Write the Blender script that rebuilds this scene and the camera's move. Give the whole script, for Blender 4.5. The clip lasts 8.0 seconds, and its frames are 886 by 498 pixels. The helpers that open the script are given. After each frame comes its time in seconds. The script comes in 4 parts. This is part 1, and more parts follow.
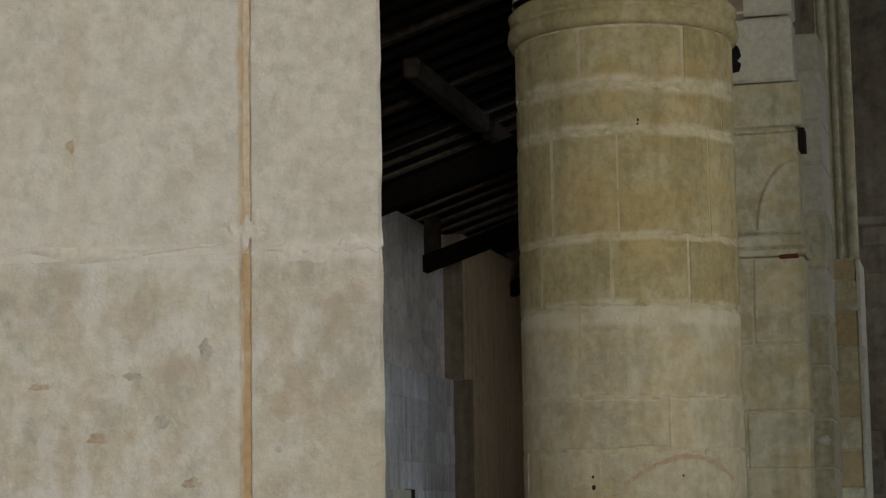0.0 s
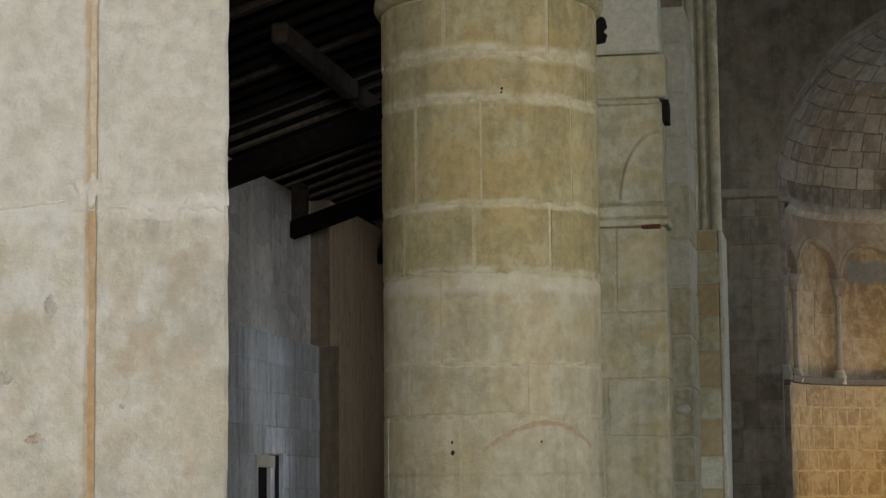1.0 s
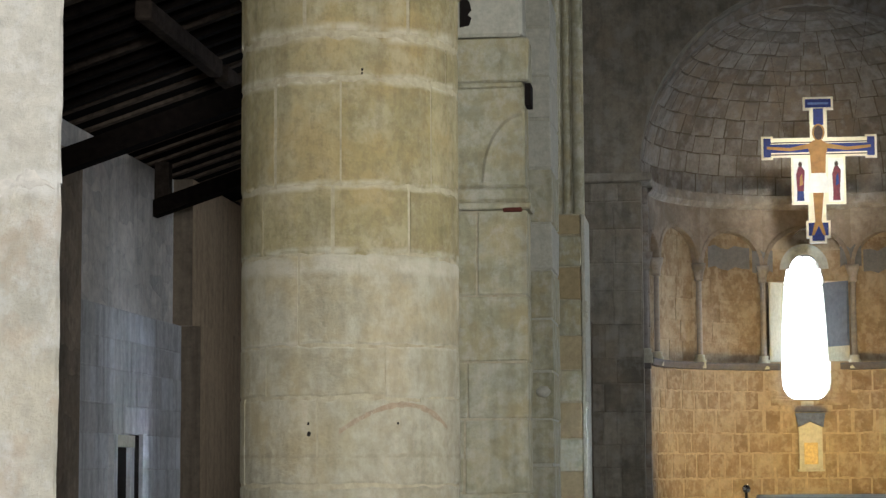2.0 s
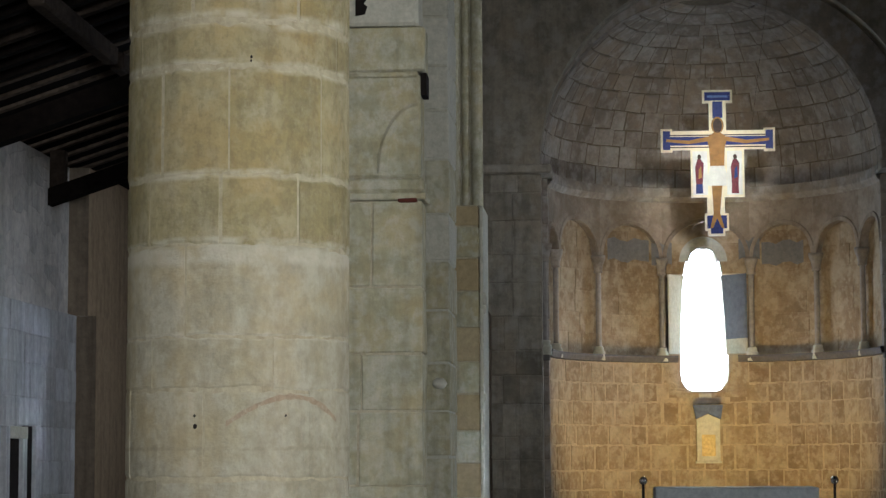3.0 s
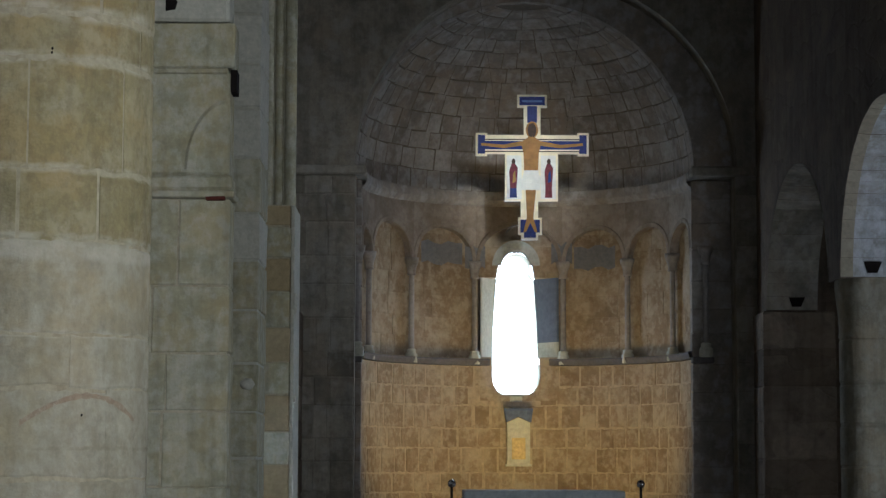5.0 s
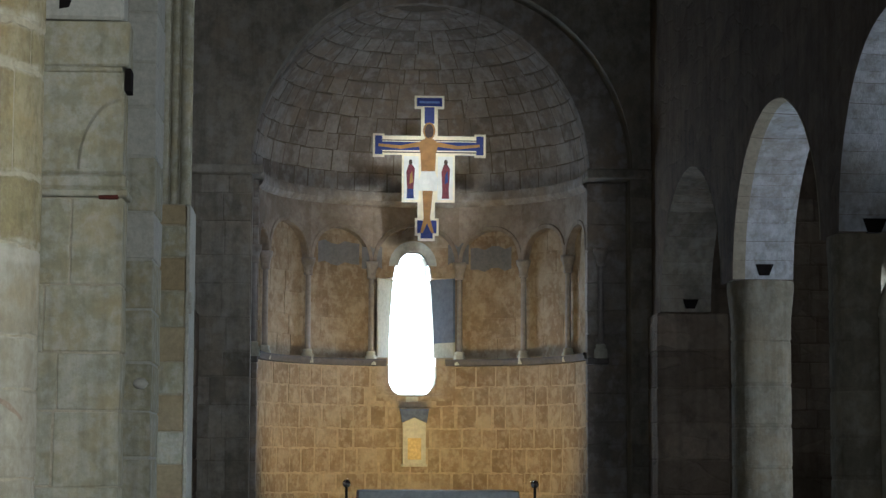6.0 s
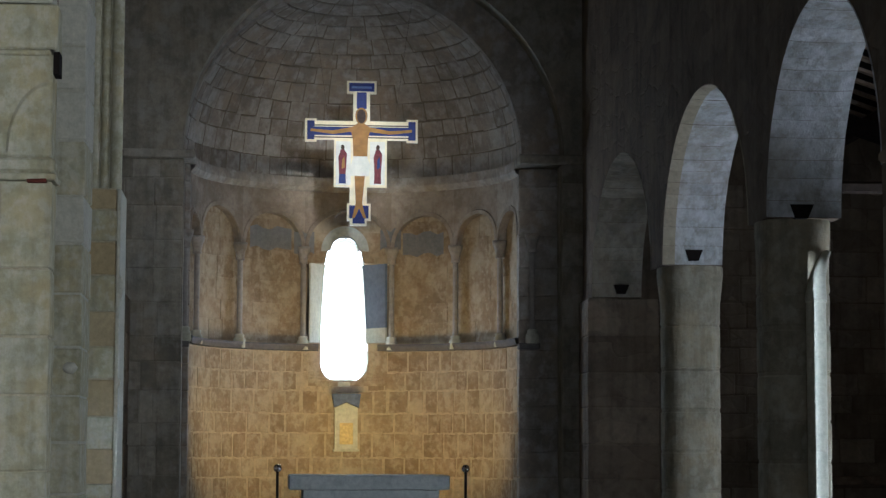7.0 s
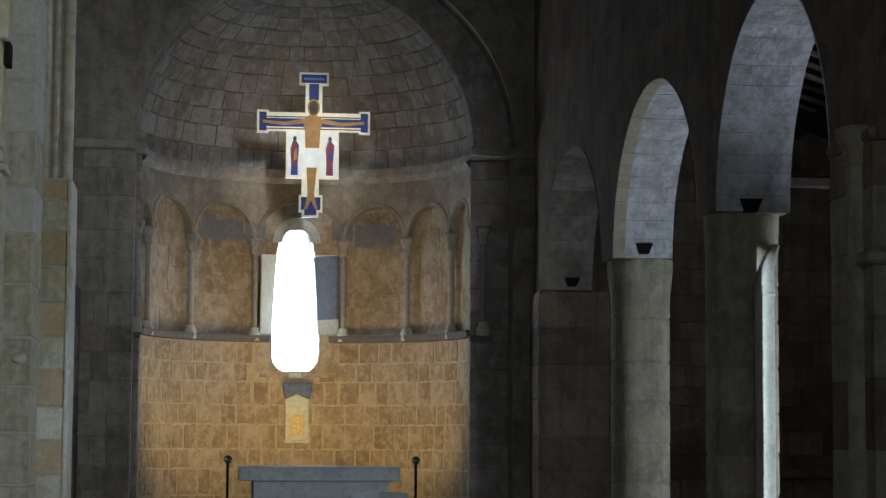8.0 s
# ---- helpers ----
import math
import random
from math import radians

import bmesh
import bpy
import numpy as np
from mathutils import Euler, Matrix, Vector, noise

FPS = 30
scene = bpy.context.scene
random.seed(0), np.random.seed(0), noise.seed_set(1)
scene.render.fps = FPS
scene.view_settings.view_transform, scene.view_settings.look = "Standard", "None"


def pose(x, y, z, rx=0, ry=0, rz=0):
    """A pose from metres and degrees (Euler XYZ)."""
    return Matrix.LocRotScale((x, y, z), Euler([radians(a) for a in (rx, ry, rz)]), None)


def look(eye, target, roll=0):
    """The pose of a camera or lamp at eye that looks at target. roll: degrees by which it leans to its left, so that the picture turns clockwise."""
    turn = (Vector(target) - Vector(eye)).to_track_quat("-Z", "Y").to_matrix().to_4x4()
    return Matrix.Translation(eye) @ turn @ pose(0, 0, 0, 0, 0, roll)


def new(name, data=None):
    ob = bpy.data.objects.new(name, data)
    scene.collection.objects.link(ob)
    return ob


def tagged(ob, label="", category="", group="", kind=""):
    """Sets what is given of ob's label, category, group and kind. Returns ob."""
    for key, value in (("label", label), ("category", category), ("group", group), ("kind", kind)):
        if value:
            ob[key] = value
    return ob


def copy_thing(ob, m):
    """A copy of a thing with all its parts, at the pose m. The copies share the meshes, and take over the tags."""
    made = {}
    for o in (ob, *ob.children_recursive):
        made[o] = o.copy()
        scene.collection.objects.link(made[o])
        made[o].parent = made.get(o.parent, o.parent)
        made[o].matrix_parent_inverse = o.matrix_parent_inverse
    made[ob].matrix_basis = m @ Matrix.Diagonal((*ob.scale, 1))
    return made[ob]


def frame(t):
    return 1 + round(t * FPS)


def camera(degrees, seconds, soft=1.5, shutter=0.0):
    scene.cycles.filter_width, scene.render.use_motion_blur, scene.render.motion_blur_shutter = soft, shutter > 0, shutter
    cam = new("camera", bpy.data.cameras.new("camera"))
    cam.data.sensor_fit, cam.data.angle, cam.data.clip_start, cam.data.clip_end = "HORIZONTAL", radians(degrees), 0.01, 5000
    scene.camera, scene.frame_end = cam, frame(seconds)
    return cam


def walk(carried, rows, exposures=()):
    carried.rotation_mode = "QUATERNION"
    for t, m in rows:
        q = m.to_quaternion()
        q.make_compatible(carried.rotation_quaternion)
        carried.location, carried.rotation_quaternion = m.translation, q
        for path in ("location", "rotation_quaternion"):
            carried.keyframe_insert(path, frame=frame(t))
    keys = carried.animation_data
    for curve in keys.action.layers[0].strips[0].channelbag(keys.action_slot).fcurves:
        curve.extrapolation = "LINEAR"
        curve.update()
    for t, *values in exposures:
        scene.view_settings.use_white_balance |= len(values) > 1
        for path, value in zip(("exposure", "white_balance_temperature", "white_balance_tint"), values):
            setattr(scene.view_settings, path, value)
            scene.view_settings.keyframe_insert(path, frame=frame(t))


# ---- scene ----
cam = camera(23.74, 8.0, soft=1.4)
PATH = [
    (0.0, -1.403, 0.0, 1.6, 97.494, 0.92, 14.318),
    (0.5, -1.384, -0.01, 1.59, 96.793, 0.675, 12.542),
    (1.0, -1.364, -0.023, 1.587, 96.575, 0.562, 10.722),
    (1.5, -1.345, -0.029, 1.587, 96.428, 0.44, 8.952),
    (2.0, -1.325, -0.009, 1.588, 96.041, 0.307, 7.08),
    (3.5, -1.246, 0.147, 1.599, 95.714, 0.187, 3.214),
    (4.0, -1.228, 0.175, 1.599, 95.61, -0.015, 1.763),
    (4.5, -1.22, 0.185, 1.6, 95.787, -0.128, 0.731),
    (6.0, -1.169, 0.137, 1.598, 95.841, -0.238, -3.246),
    (6.5, -1.149, 0.117, 1.591, 95.586, -0.276, -4.233),
    (7.0, -1.136, 0.097, 1.586, 95.464, -0.181, -5.016),
    (7.5, -1.131, 0.079, 1.583, 95.351, -0.291, -5.702),
    (8.0, -1.122, 0.06, 1.584, 95.253, -0.354, -6.313),
]
EXPOSURES = [(0.0, -0.36, 6400, 9), (0.8, -0.12, 6300, 9), (1.5, 0.4, 6000, 10), (2.0, 0.48, 5900, 10), (2.3, 0.45, 5850, 10), (3.5, 0.0, 5650, 10), (4.5, -0.4, 5400, 10), (6.0, -0.02, 5350, 9), (8.0, 0.08, 5350, 9)]
walk(cam, [(t, pose(x, y, z, rx, ry, rz)) for t, x, y, z, rx, ry, rz in PATH], EXPOSURES)

# ---- world and large lights ----
world = bpy.data.worlds.new("sky")
scene.world = world
world.use_nodes = True
wn = world.node_tree.nodes
sky = wn.new("ShaderNodeTexSky")
sky.sky_type = "NISHITA"
sky.sun_disc = False
sky.sun_elevation, sky.sun_rotation = radians(35), radians(60)
world.node_tree.links.new(sky.outputs[0], wn["Background"].inputs[0])
wn["Background"].inputs[1].default_value = 0.12


def area_lamp(name, eye, target, w, hgt, watts, colour):
    data = bpy.data.lights.new(name, "AREA")
    data.shape, data.size, data.size_y, data.energy, data.color = "RECTANGLE", w, hgt, watts, colour
    ob = new(name, data)
    ob.matrix_world = look(eye, target)
    return ob


def spot_lamp(name, eye, target, degrees, watts, colour, blend=0.5, radius=0.05):
    data = bpy.data.lights.new(name, "SPOT")
    data.spot_size, data.spot_blend, data.energy, data.color, data.shadow_soft_size = radians(degrees), blend, watts, colour, radius
    ob = new(name, data)
    ob.matrix_world = look(eye, target)
    return ob


# daylight through the west door, apse window, south door and south aisle
area_lamp("west_door_daylight", (3.2, -15.5, 3.4), (-2.6, 9.0, 2.4), 2.2, 4.0, 3350, (1.0, 0.97, 0.91))
# added side light for the round column; the wall has no window here
area_lamp("south_window_daylight", (6.95, 3.4, 3.3), (-2.9, 9.5, 2.8), 0.9, 1.6, 46, (1.0, 0.98, 0.92)).data.spread = radians(50)
# unseen fill lamp, added to lift the nave and east walls
area_lamp("west_window_daylight", (0.3, -8.9, 5.0), (0.6, 14, 3.0), 1.2, 1.6, 200, (0.93, 0.95, 1.0))
area_lamp("apse_window_daylight", (-0.03, 26.93, 3.3), (-0.03, 20, 2.2), 0.4, 1.4, 45, (0.75, 0.87, 1.0))
area_lamp("south_door_daylight", (6.98, 16.2, 0.9), (2.9, 17.0, 3.2), 1.3, 1.8, 170, (0.95, 0.97, 1.0)).data.spread = radians(140)
# added narrow lamp that brightens the north aisle wall
area_lamp("south_door_beam", (6.8, 14.6, 1.4), (-7.1, 20.9, 1.7), 0.5, 0.8, 5.5, (0.74, 0.86, 1.0)).data.spread = radians(16)
spot_lamp("south_aisle_daylight", (5.1, -15.5, 2.0), (3.3, 15.8, 2.0), 8.0, 100000, (0.86, 0.93, 1.0), 0.2, 0.02)
# added high fill for the north aisle wall; no clerestory opening exists
area_lamp("clerestory_window_daylight", (2.6, 21.6, 7.4), (-7.1, 22.3, 2.2), 0.7, 1.2, 19, (0.88, 0.93, 1.0)).data.spread = radians(60)
# warm floodlights on the apse wall and a spot on the painted cross
for side in (-1, 1):
    spot_lamp("apse_floodlight", (side * 0.35, 24.4, 0.9), (side * 1.0, 26.6, 2.35), 92, 175, (1.0, 0.68, 0.25), 1.0, 0.1)
spot_lamp("cross_spotlight", (0.45, 12.9, 5.3), (0.03, 24.4, 5.03), 8.6, 3600, (1.0, 0.92, 0.77), 1.0, 0.06)
spot_lamp("nave_spotlight", (0.5, 12.9, 5.4), (-0.2, 26.0, 4.6), 25, 620, (1.0, 0.95, 0.89), 0.7, 0.08)


# ---- materials ----
def material(name):
    m = bpy.data.materials.new(name)
    m.use_nodes = True
    return m, m.node_tree.nodes, m.node_tree.links, m.node_tree.nodes["Principled BSDF"]


def ramp(nodes, stops):
    r = nodes.new("ShaderNodeValToRGB")
    r.color_ramp.elements[0].position, r.color_ramp.elements[0].color = stops[0][0], (*stops[0][1], 1)
    r.color_ramp.elements[1].position, r.color_ramp.elements[1].color = stops[-1][0], (*stops[-1][1], 1)
    for p, c in stops[1:-1]:
        r.color_ramp.elements.new(p).color = (*c, 1)
    return r


def mix(nodes, links, kind, fac, a, b):
    n = nodes.new("ShaderNodeMixRGB")
    n.blend_type = kind
    for k, v in enumerate((fac, a, b)):
        if isinstance(v, (int, float)):
            n.inputs[k].default_value = v
        elif isinstance(v, tuple):
            n.inputs[k].default_value = (*v, 1)
        else:
            links.new(v, n.inputs[k])
    return n.outputs[0]


def noise_tex(nodes, links, coord, scale, detail=6.0, rough=0.6, stretch=(1, 1, 1)):
    mp = nodes.new("ShaderNodeMapping")
    mp.inputs["Scale"].default_value = stretch
    links.new(coord, mp.inputs[0])
    n = nodes.new("ShaderNodeTexNoise")
    n.inputs["Scale"].default_value, n.inputs["Detail"].default_value, n.inputs["Roughness"].default_value = scale, detail, rough
    links.new(mp.outputs[0], n.inputs["Vector"])
    return n.outputs[0]


def noise_tex_color(nodes, links, coord, scale):
    n = nodes.new("ShaderNodeTexNoise")
    n.inputs["Scale"].default_value, n.inputs["Detail"].default_value = scale, 3.0
    links.new(coord, n.inputs["Vector"])
    return n.outputs["Color"]


def stone(name, tones, stain=(0.12, 0.10, 0.07), stain_amount=0.35, grain=28.0, patch=1.6, bump=0.5, rough=0.9, pale=None, streak=0.0, rubble=0.0, hue=None, soft_pale=0.75, joints=()):
    """Weathered stone: block-to-block tone, blotches, pits, stains, and pale lime smears."""
    m, n, l, b = material(name)
    pos = n.new("ShaderNodeNewGeometry").outputs["Position"]
    info = n.new("ShaderNodeObjectInfo").outputs["Random"]
    tone = ramp(n, [(k / max(1, len(tones) - 1), c) for k, c in enumerate(tones)])
    big = noise_tex(n, l, pos, patch, 8, 0.65)
    add = n.new("ShaderNodeMath")
    add.operation = "MULTIPLY_ADD"
    l.new(info, add.inputs[0])
    add.inputs[1].default_value = 0.72
    spread = n.new("ShaderNodeMath")
    spread.operation = "MULTIPLY_ADD"
    l.new(big, spread.inputs[0])
    spread.inputs[1].default_value, spread.inputs[2].default_value = 1.1, -0.42
    l.new(spread.outputs[0], add.inputs[2])
    l.new(add.outputs[0], tone.inputs[0])
    fine = noise_tex(n, l, pos, grain, 8, 0.7)
    fr = ramp(n, [(0.3, (0.72, 0.72, 0.72)), (0.7, (1.18, 1.16, 1.12))])
    l.new(fine, fr.inputs[0])
    col = mix(n, l, "MULTIPLY", 0.8, tone.outputs[0], fr.outputs[0])
    mid = noise_tex(n, l, pos, patch * 4.2, 6, 0.62, (1, 1, 0.7))
    sr = ramp(n, [(0.52, (0, 0, 0)), (0.72, (1, 1, 1))])
    l.new(mid, sr.inputs[0])
    sm = n.new("ShaderNodeMath")
    sm.operation = "MULTIPLY"
    l.new(sr.outputs[0], sm.inputs[0])
    sm.inputs[1].default_value = stain_amount
    col = mix(n, l, "MIX", sm.outputs[0], col, stain)
    if pale:
        pm = noise_tex(n, l, pos, patch * 2.3, 7, 0.7)
        pr = ramp(n, [(0.5, (0, 0, 0)), (0.68, (soft_pale, soft_pale, soft_pale))])
        l.new(pm, pr.inputs[0])
        col = mix(n, l, "MIX", pr.outputs[0], col, pale)
    if hue:
        for k, (tint, amount, size) in enumerate(hue):
            hm = noise_tex(n, l, pos, size, 7, 0.62, (1, 1, 1.0 - 0.08 * k))
            hr = ramp(n, [(0.485, (0, 0, 0)), (0.62, (amount, amount, amount))])
            l.new(hm, hr.inputs[0])
            col = mix(n, l, "MIX", hr.outputs[0], col, tint)
    if streak:
        st = noise_tex(n, l, pos, 5.0, 5, 0.6, (1.6, 1.6, 0.12))
        rr = ramp(n, [(0.45, (1, 1, 1)), (0.75, (1 - streak, 1 - streak, 1 - streak))])
        l.new(st, rr.inputs[0])
        col = mix(n, l, "MULTIPLY", 1.0, col, rr.outputs[0])
    for axis, at, width, tint, amount in joints:
        # lime or mortar smeared unevenly along one joint
        sep = n.new("ShaderNodeSeparateXYZ")
        l.new(pos, sep.inputs[0])
        wob = n.new("ShaderNodeMath")
        wob.operation = "MULTIPLY_ADD"
        l.new(noise_tex(n, l, pos, 0.16 / width, 4, 0.6), wob.inputs[0])
        wob.inputs[1].default_value, wob.inputs[2].default_value = 1.8 * width, -0.9 * width - at
        off = n.new("ShaderNodeMath")
        off.operation = "ADD"
        l.new(sep.outputs[axis], off.inputs[0])
        l.new(wob.outputs[0], off.inputs[1])
        near = n.new("ShaderNodeMath")
        near.operation = "ABSOLUTE"
        l.new(off.outputs[0], near.inputs[0])
        span = n.new("ShaderNodeMapRange")
        span.interpolation_type = "SMOOTHSTEP"
        l.new(near.outputs[0], span.inputs["Value"])
        span.inputs["From Min"].default_value, span.inputs["From Max"].default_value = 0.25 * width, width
        span.inputs["To Min"].default_value, span.inputs["To Max"].default_value = amount, 0.0
        broken = n.new("ShaderNodeMapRange")
        l.new(noise_tex(n, l, pos, 0.3 / width, 5, 0.65), broken.inputs["Value"])
        broken.inputs["From Min"].default_value, broken.inputs["From Max"].default_value = 0.34, 0.56
        both = n.new("ShaderNodeMath")
        both.operation = "MULTIPLY"
        l.new(span.outputs[0], both.inputs[0])
        l.new(broken.outputs[0], both.inputs[1])
        col = mix(n, l, "MIX", both.outputs[0], col, tint)
    cells = None
    if rubble:
        mp = n.new("ShaderNodeMapping")
        mp.inputs["Scale"].default_value = (1, 1, 1.7)
        wob = mix(n, l, "ADD", 0.12, pos, noise_tex_color(n, l, pos, 3.0))
        l.new(wob, mp.inputs[0])
        vo = n.new("ShaderNodeTexVoronoi")
        vo.feature = "DISTANCE_TO_EDGE"
        vo.inputs["Scale"].default_value = rubble
        l.new(mp.outputs[0], vo.inputs["Vector"])
        vc = n.new("ShaderNodeTexVoronoi")
        vc.inputs["Scale"].default_value = rubble
        l.new(mp.outputs[0], vc.inputs["Vector"])
        bw = n.new("ShaderNodeRGBToBW")
        l.new(vc.outputs["Color"], bw.inputs[0])
        vr = ramp(n, [(0.0, (0.62, 0.62, 0.62)), (1.0, (1.35, 1.3, 1.22))])
        l.new(bw.outputs[0], vr.inputs[0])
        col = mix(n, l, "MULTIPLY", 0.5, col, vr.outputs[0])
        cells = ramp(n, [(0.0, (0, 0, 0)), (0.07, (1, 1, 1))])
        l.new(vo.outputs["Distance"], cells.inputs[0])
    l.new(col, b.inputs["Base Color"])
    b.inputs["Roughness"].default_value = rough
    b.inputs["Specular IOR Level"].default_value = 0.2
    bp = n.new("ShaderNodeBump")
    bp.inputs["Strength"].default_value, bp.inputs["Distance"].default_value = bump, 0.02
    h2 = mix(n, l, "MIX", 0.45, fine, mid)
    if cells:
        h2 = mix(n, l, "MIX", 0.22, h2, cells.outputs[0])
    l.new(h2, bp.inputs["Height"])
    l.new(bp.outputs[0], b.inputs["Normal"])
    return m


def plain(name, colour, rough=0.6, metal=0.0, grain=40.0, vary=0.25, bump=0.1, stretch=(1, 1, 1)):
    m, n, l, b = material(name)
    pos = n.new("ShaderNodeNewGeometry").outputs["Position"]
    f = noise_tex(n, l, pos, grain, 6, 0.6, stretch)
    r = ramp(n, [(0.3, tuple(c * (1 - vary) for c in colour)), (0.7, tuple(min(1, c * (1 + vary)) for c in colour))])
    l.new(f, r.inputs[0])
    l.new(r.outputs[0], b.inputs["Base Color"])
    b.inputs["Roughness"].default_value, b.inputs["Metallic"].default_value = rough, metal
    b.inputs["Specular IOR Level"].default_value = 0.08 if rough >= 0.8 else 0.4
    bp = n.new("ShaderNodeBump")
    bp.inputs["Strength"].default_value, bp.inputs["Distance"].default_value = bump, 0.01
    l.new(f, bp.inputs["Height"])
    l.new(bp.outputs[0], b.inputs["Normal"])
    return m


def glow(name, colour, strength):
    m, n, l, b = material(name)
    e = n.new("ShaderNodeEmission")
    e.inputs[0].default_value, e.inputs[1].default_value = (*colour, 1), strength
    l.new(e.outputs[0], n["Material Output"].inputs[0])
    return m


PILLAR_LINES = ((0, -2.3145, 0.013, (0.38, 0.27, 0.155), 0.85), (0, -2.56, 0.02, (0.42, 0.34, 0.24), 0.4), (2, 1.955, 0.022, (0.55, 0.52, 0.46), 0.7), (2, 2.37, 0.02, (0.50, 0.46, 0.39), 0.4))
LIME = (0.53, 0.475, 0.34)
COLUMN_LINES = ((2, 3.52, 0.055, LIME, 0.85), (2, 3.318, 0.04, LIME, 0.85), (2, 2.842, 0.03, LIME, 0.75), (2, 2.545, 0.03, (0.47, 0.43, 0.31), 0.8))
PALE_LINES = ((2, 2.50, 0.06, (0.53, 0.49, 0.375), 0.7), (2, 2.14, 0.02, (0.52, 0.47, 0.35), 0.6), (2, 1.66, 0.012, (0.27, 0.235, 0.15), 0.5))
PILLAR = stone("pillar_limestone", [(0.44, 0.405, 0.335), (0.485, 0.45, 0.378), (0.53, 0.50, 0.43)], (0.36, 0.31, 0.235), 0.4, 46, 3.0, 0.6, 0.9, (0.56, 0.535, 0.485), hue=(((0.445, 0.39, 0.305), 0.4, 3.1), ((0.39, 0.365, 0.30), 0.45, 15.0), ((0.55, 0.52, 0.46), 0.4, 40.0)), soft_pale=0.4, joints=PILLAR_LINES)
PILLAR_STAINED = stone("stained_limestone", [(0.41, 0.37, 0.295), (0.47, 0.435, 0.355), (0.53, 0.498, 0.43)], (0.32, 0.265, 0.185), 0.45, 46, 3.6, 0.7, 0.9, (0.57, 0.545, 0.50), hue=(((0.42, 0.365, 0.255), 0.4, 6.5), ((0.29, 0.27, 0.21), 0.55, 10.0), ((0.55, 0.525, 0.475), 0.5, 22.0), ((0.37, 0.28, 0.19), 0.4, 26.0)), soft_pale=0.5, joints=PILLAR_LINES)
PILLAR_JOINT = stone("ochre_mortar", [(0.35, 0.23, 0.12), (0.43, 0.32, 0.19)], (0.46, 0.40, 0.31), 0.6, 60, 5.0, 0.5)
PILLAR_JOINT_PALE = stone("pale_ochre_mortar", [(0.40, 0.30, 0.19), (0.47, 0.39, 0.28)], (0.49, 0.45, 0.38), 0.9, 60, 4.0, 0.5)
PALE_LIME = stone("pale_lime", [(0.48, 0.435, 0.365), (0.53, 0.49, 0.425)], (0.44, 0.39, 0.31), 0.8, 50, 9.0, 0.5)
GREY_SCAB = stone("grey_scab", [(0.35, 0.325, 0.26), (0.42, 0.39, 0.325)], (0.45, 0.415, 0.35), 0.8, 60, 14.0, 0.8)
RUST_SCAB = stone("rust_scab", [(0.39, 0.30, 0.205), (0.44, 0.37, 0.28)], (0.46, 0.42, 0.35), 0.8, 60, 14.0, 0.8)
COLUMN = stone("column_sandstone", [(0.28, 0.228, 0.105), (0.35, 0.295, 0.15), (0.41, 0.355, 0.20)], (0.20, 0.165, 0.085), 0.4, 26, 3.0, 1.0, 0.92, (0.45, 0.395, 0.255), 0.25, hue=(((0.42, 0.30, 0.12), 0.55, 2.2), ((0.24, 0.205, 0.105), 0.4, 3.0), ((0.47, 0.41, 0.255), 0.4, 7.5), ((0.19, 0.155, 0.08), 0.35, 28.0)), joints=COLUMN_LINES)
COLUMN_PALE = stone("bleached_sandstone", [(0.36, 0.32, 0.215), (0.43, 0.39, 0.28), (0.47, 0.43, 0.32)], (0.27, 0.23, 0.14), 0.45, 26, 2.6, 1.0, 0.92, (0.49, 0.45, 0.33), 0.2, hue=(((0.45, 0.345, 0.165), 0.5, 1.8), ((0.31, 0.275, 0.165), 0.35, 2.6), ((0.54, 0.50, 0.375), 0.4, 8.0), ((0.28, 0.24, 0.14), 0.3, 28.0)), joints=PALE_LINES)
RED_TRACE = stone("faded_red_paint", [(0.31, 0.215, 0.135), (0.40, 0.33, 0.225)], (0.43, 0.38, 0.275), 1.0, 26, 14.0, 0.6)
SOUTH = stone("south_column_stone", [(0.25, 0.22, 0.155), (0.32, 0.285, 0.205), (0.39, 0.35, 0.255)], (0.17, 0.14, 0.09), 0.5, 20, 2.2, 1.0, 0.92, None, 0.35, hue=(((0.36, 0.285, 0.17), 0.5, 2.2), ((0.20, 0.18, 0.125), 0.5, 4.5), ((0.45, 0.42, 0.33), 0.4, 8.0)))
MORTAR = stone("pale_lime_mortar", [(0.40, 0.345, 0.22), (0.50, 0.445, 0.315)], (0.28, 0.23, 0.135), 0.9, 30, 3.2, 0.8)
PIER = stone("pier_limestone", [(0.35, 0.32, 0.195), (0.44, 0.41, 0.27), (0.51, 0.485, 0.35)], (0.25, 0.215, 0.12), 0.5, 22, 2.4, 0.9, 0.92, (0.55, 0.525, 0.41), 0.3, hue=(((0.46, 0.36, 0.17), 0.5, 2.6), ((0.27, 0.26, 0.16), 0.5, 5.0), ((0.57, 0.54, 0.43), 0.4, 14.0)))
PIER_WARM = stone("ochre_sandstone", [(0.33, 0.245, 0.12), (0.42, 0.34, 0.195)], (0.27, 0.215, 0.13), 0.5, 22, 2.0, 0.5)
PALE_STONE = stone("pale_limestone", [(0.44, 0.42, 0.325), (0.52, 0.50, 0.40)], (0.33, 0.3, 0.22), 0.3, 22, 2.5, 0.4)
APSE = stone("apse_sandstone", [(0.20, 0.14, 0.082), (0.29, 0.22, 0.135), (0.385, 0.315, 0.21)], (0.17, 0.115, 0.065), 0.5, 18, 2.2, 0.9, 0.92, hue=(((0.43, 0.35, 0.235), 0.55, 2.6), ((0.22, 0.145, 0.075), 0.55, 5.5), ((0.46, 0.385, 0.27), 0.45, 11.0)))
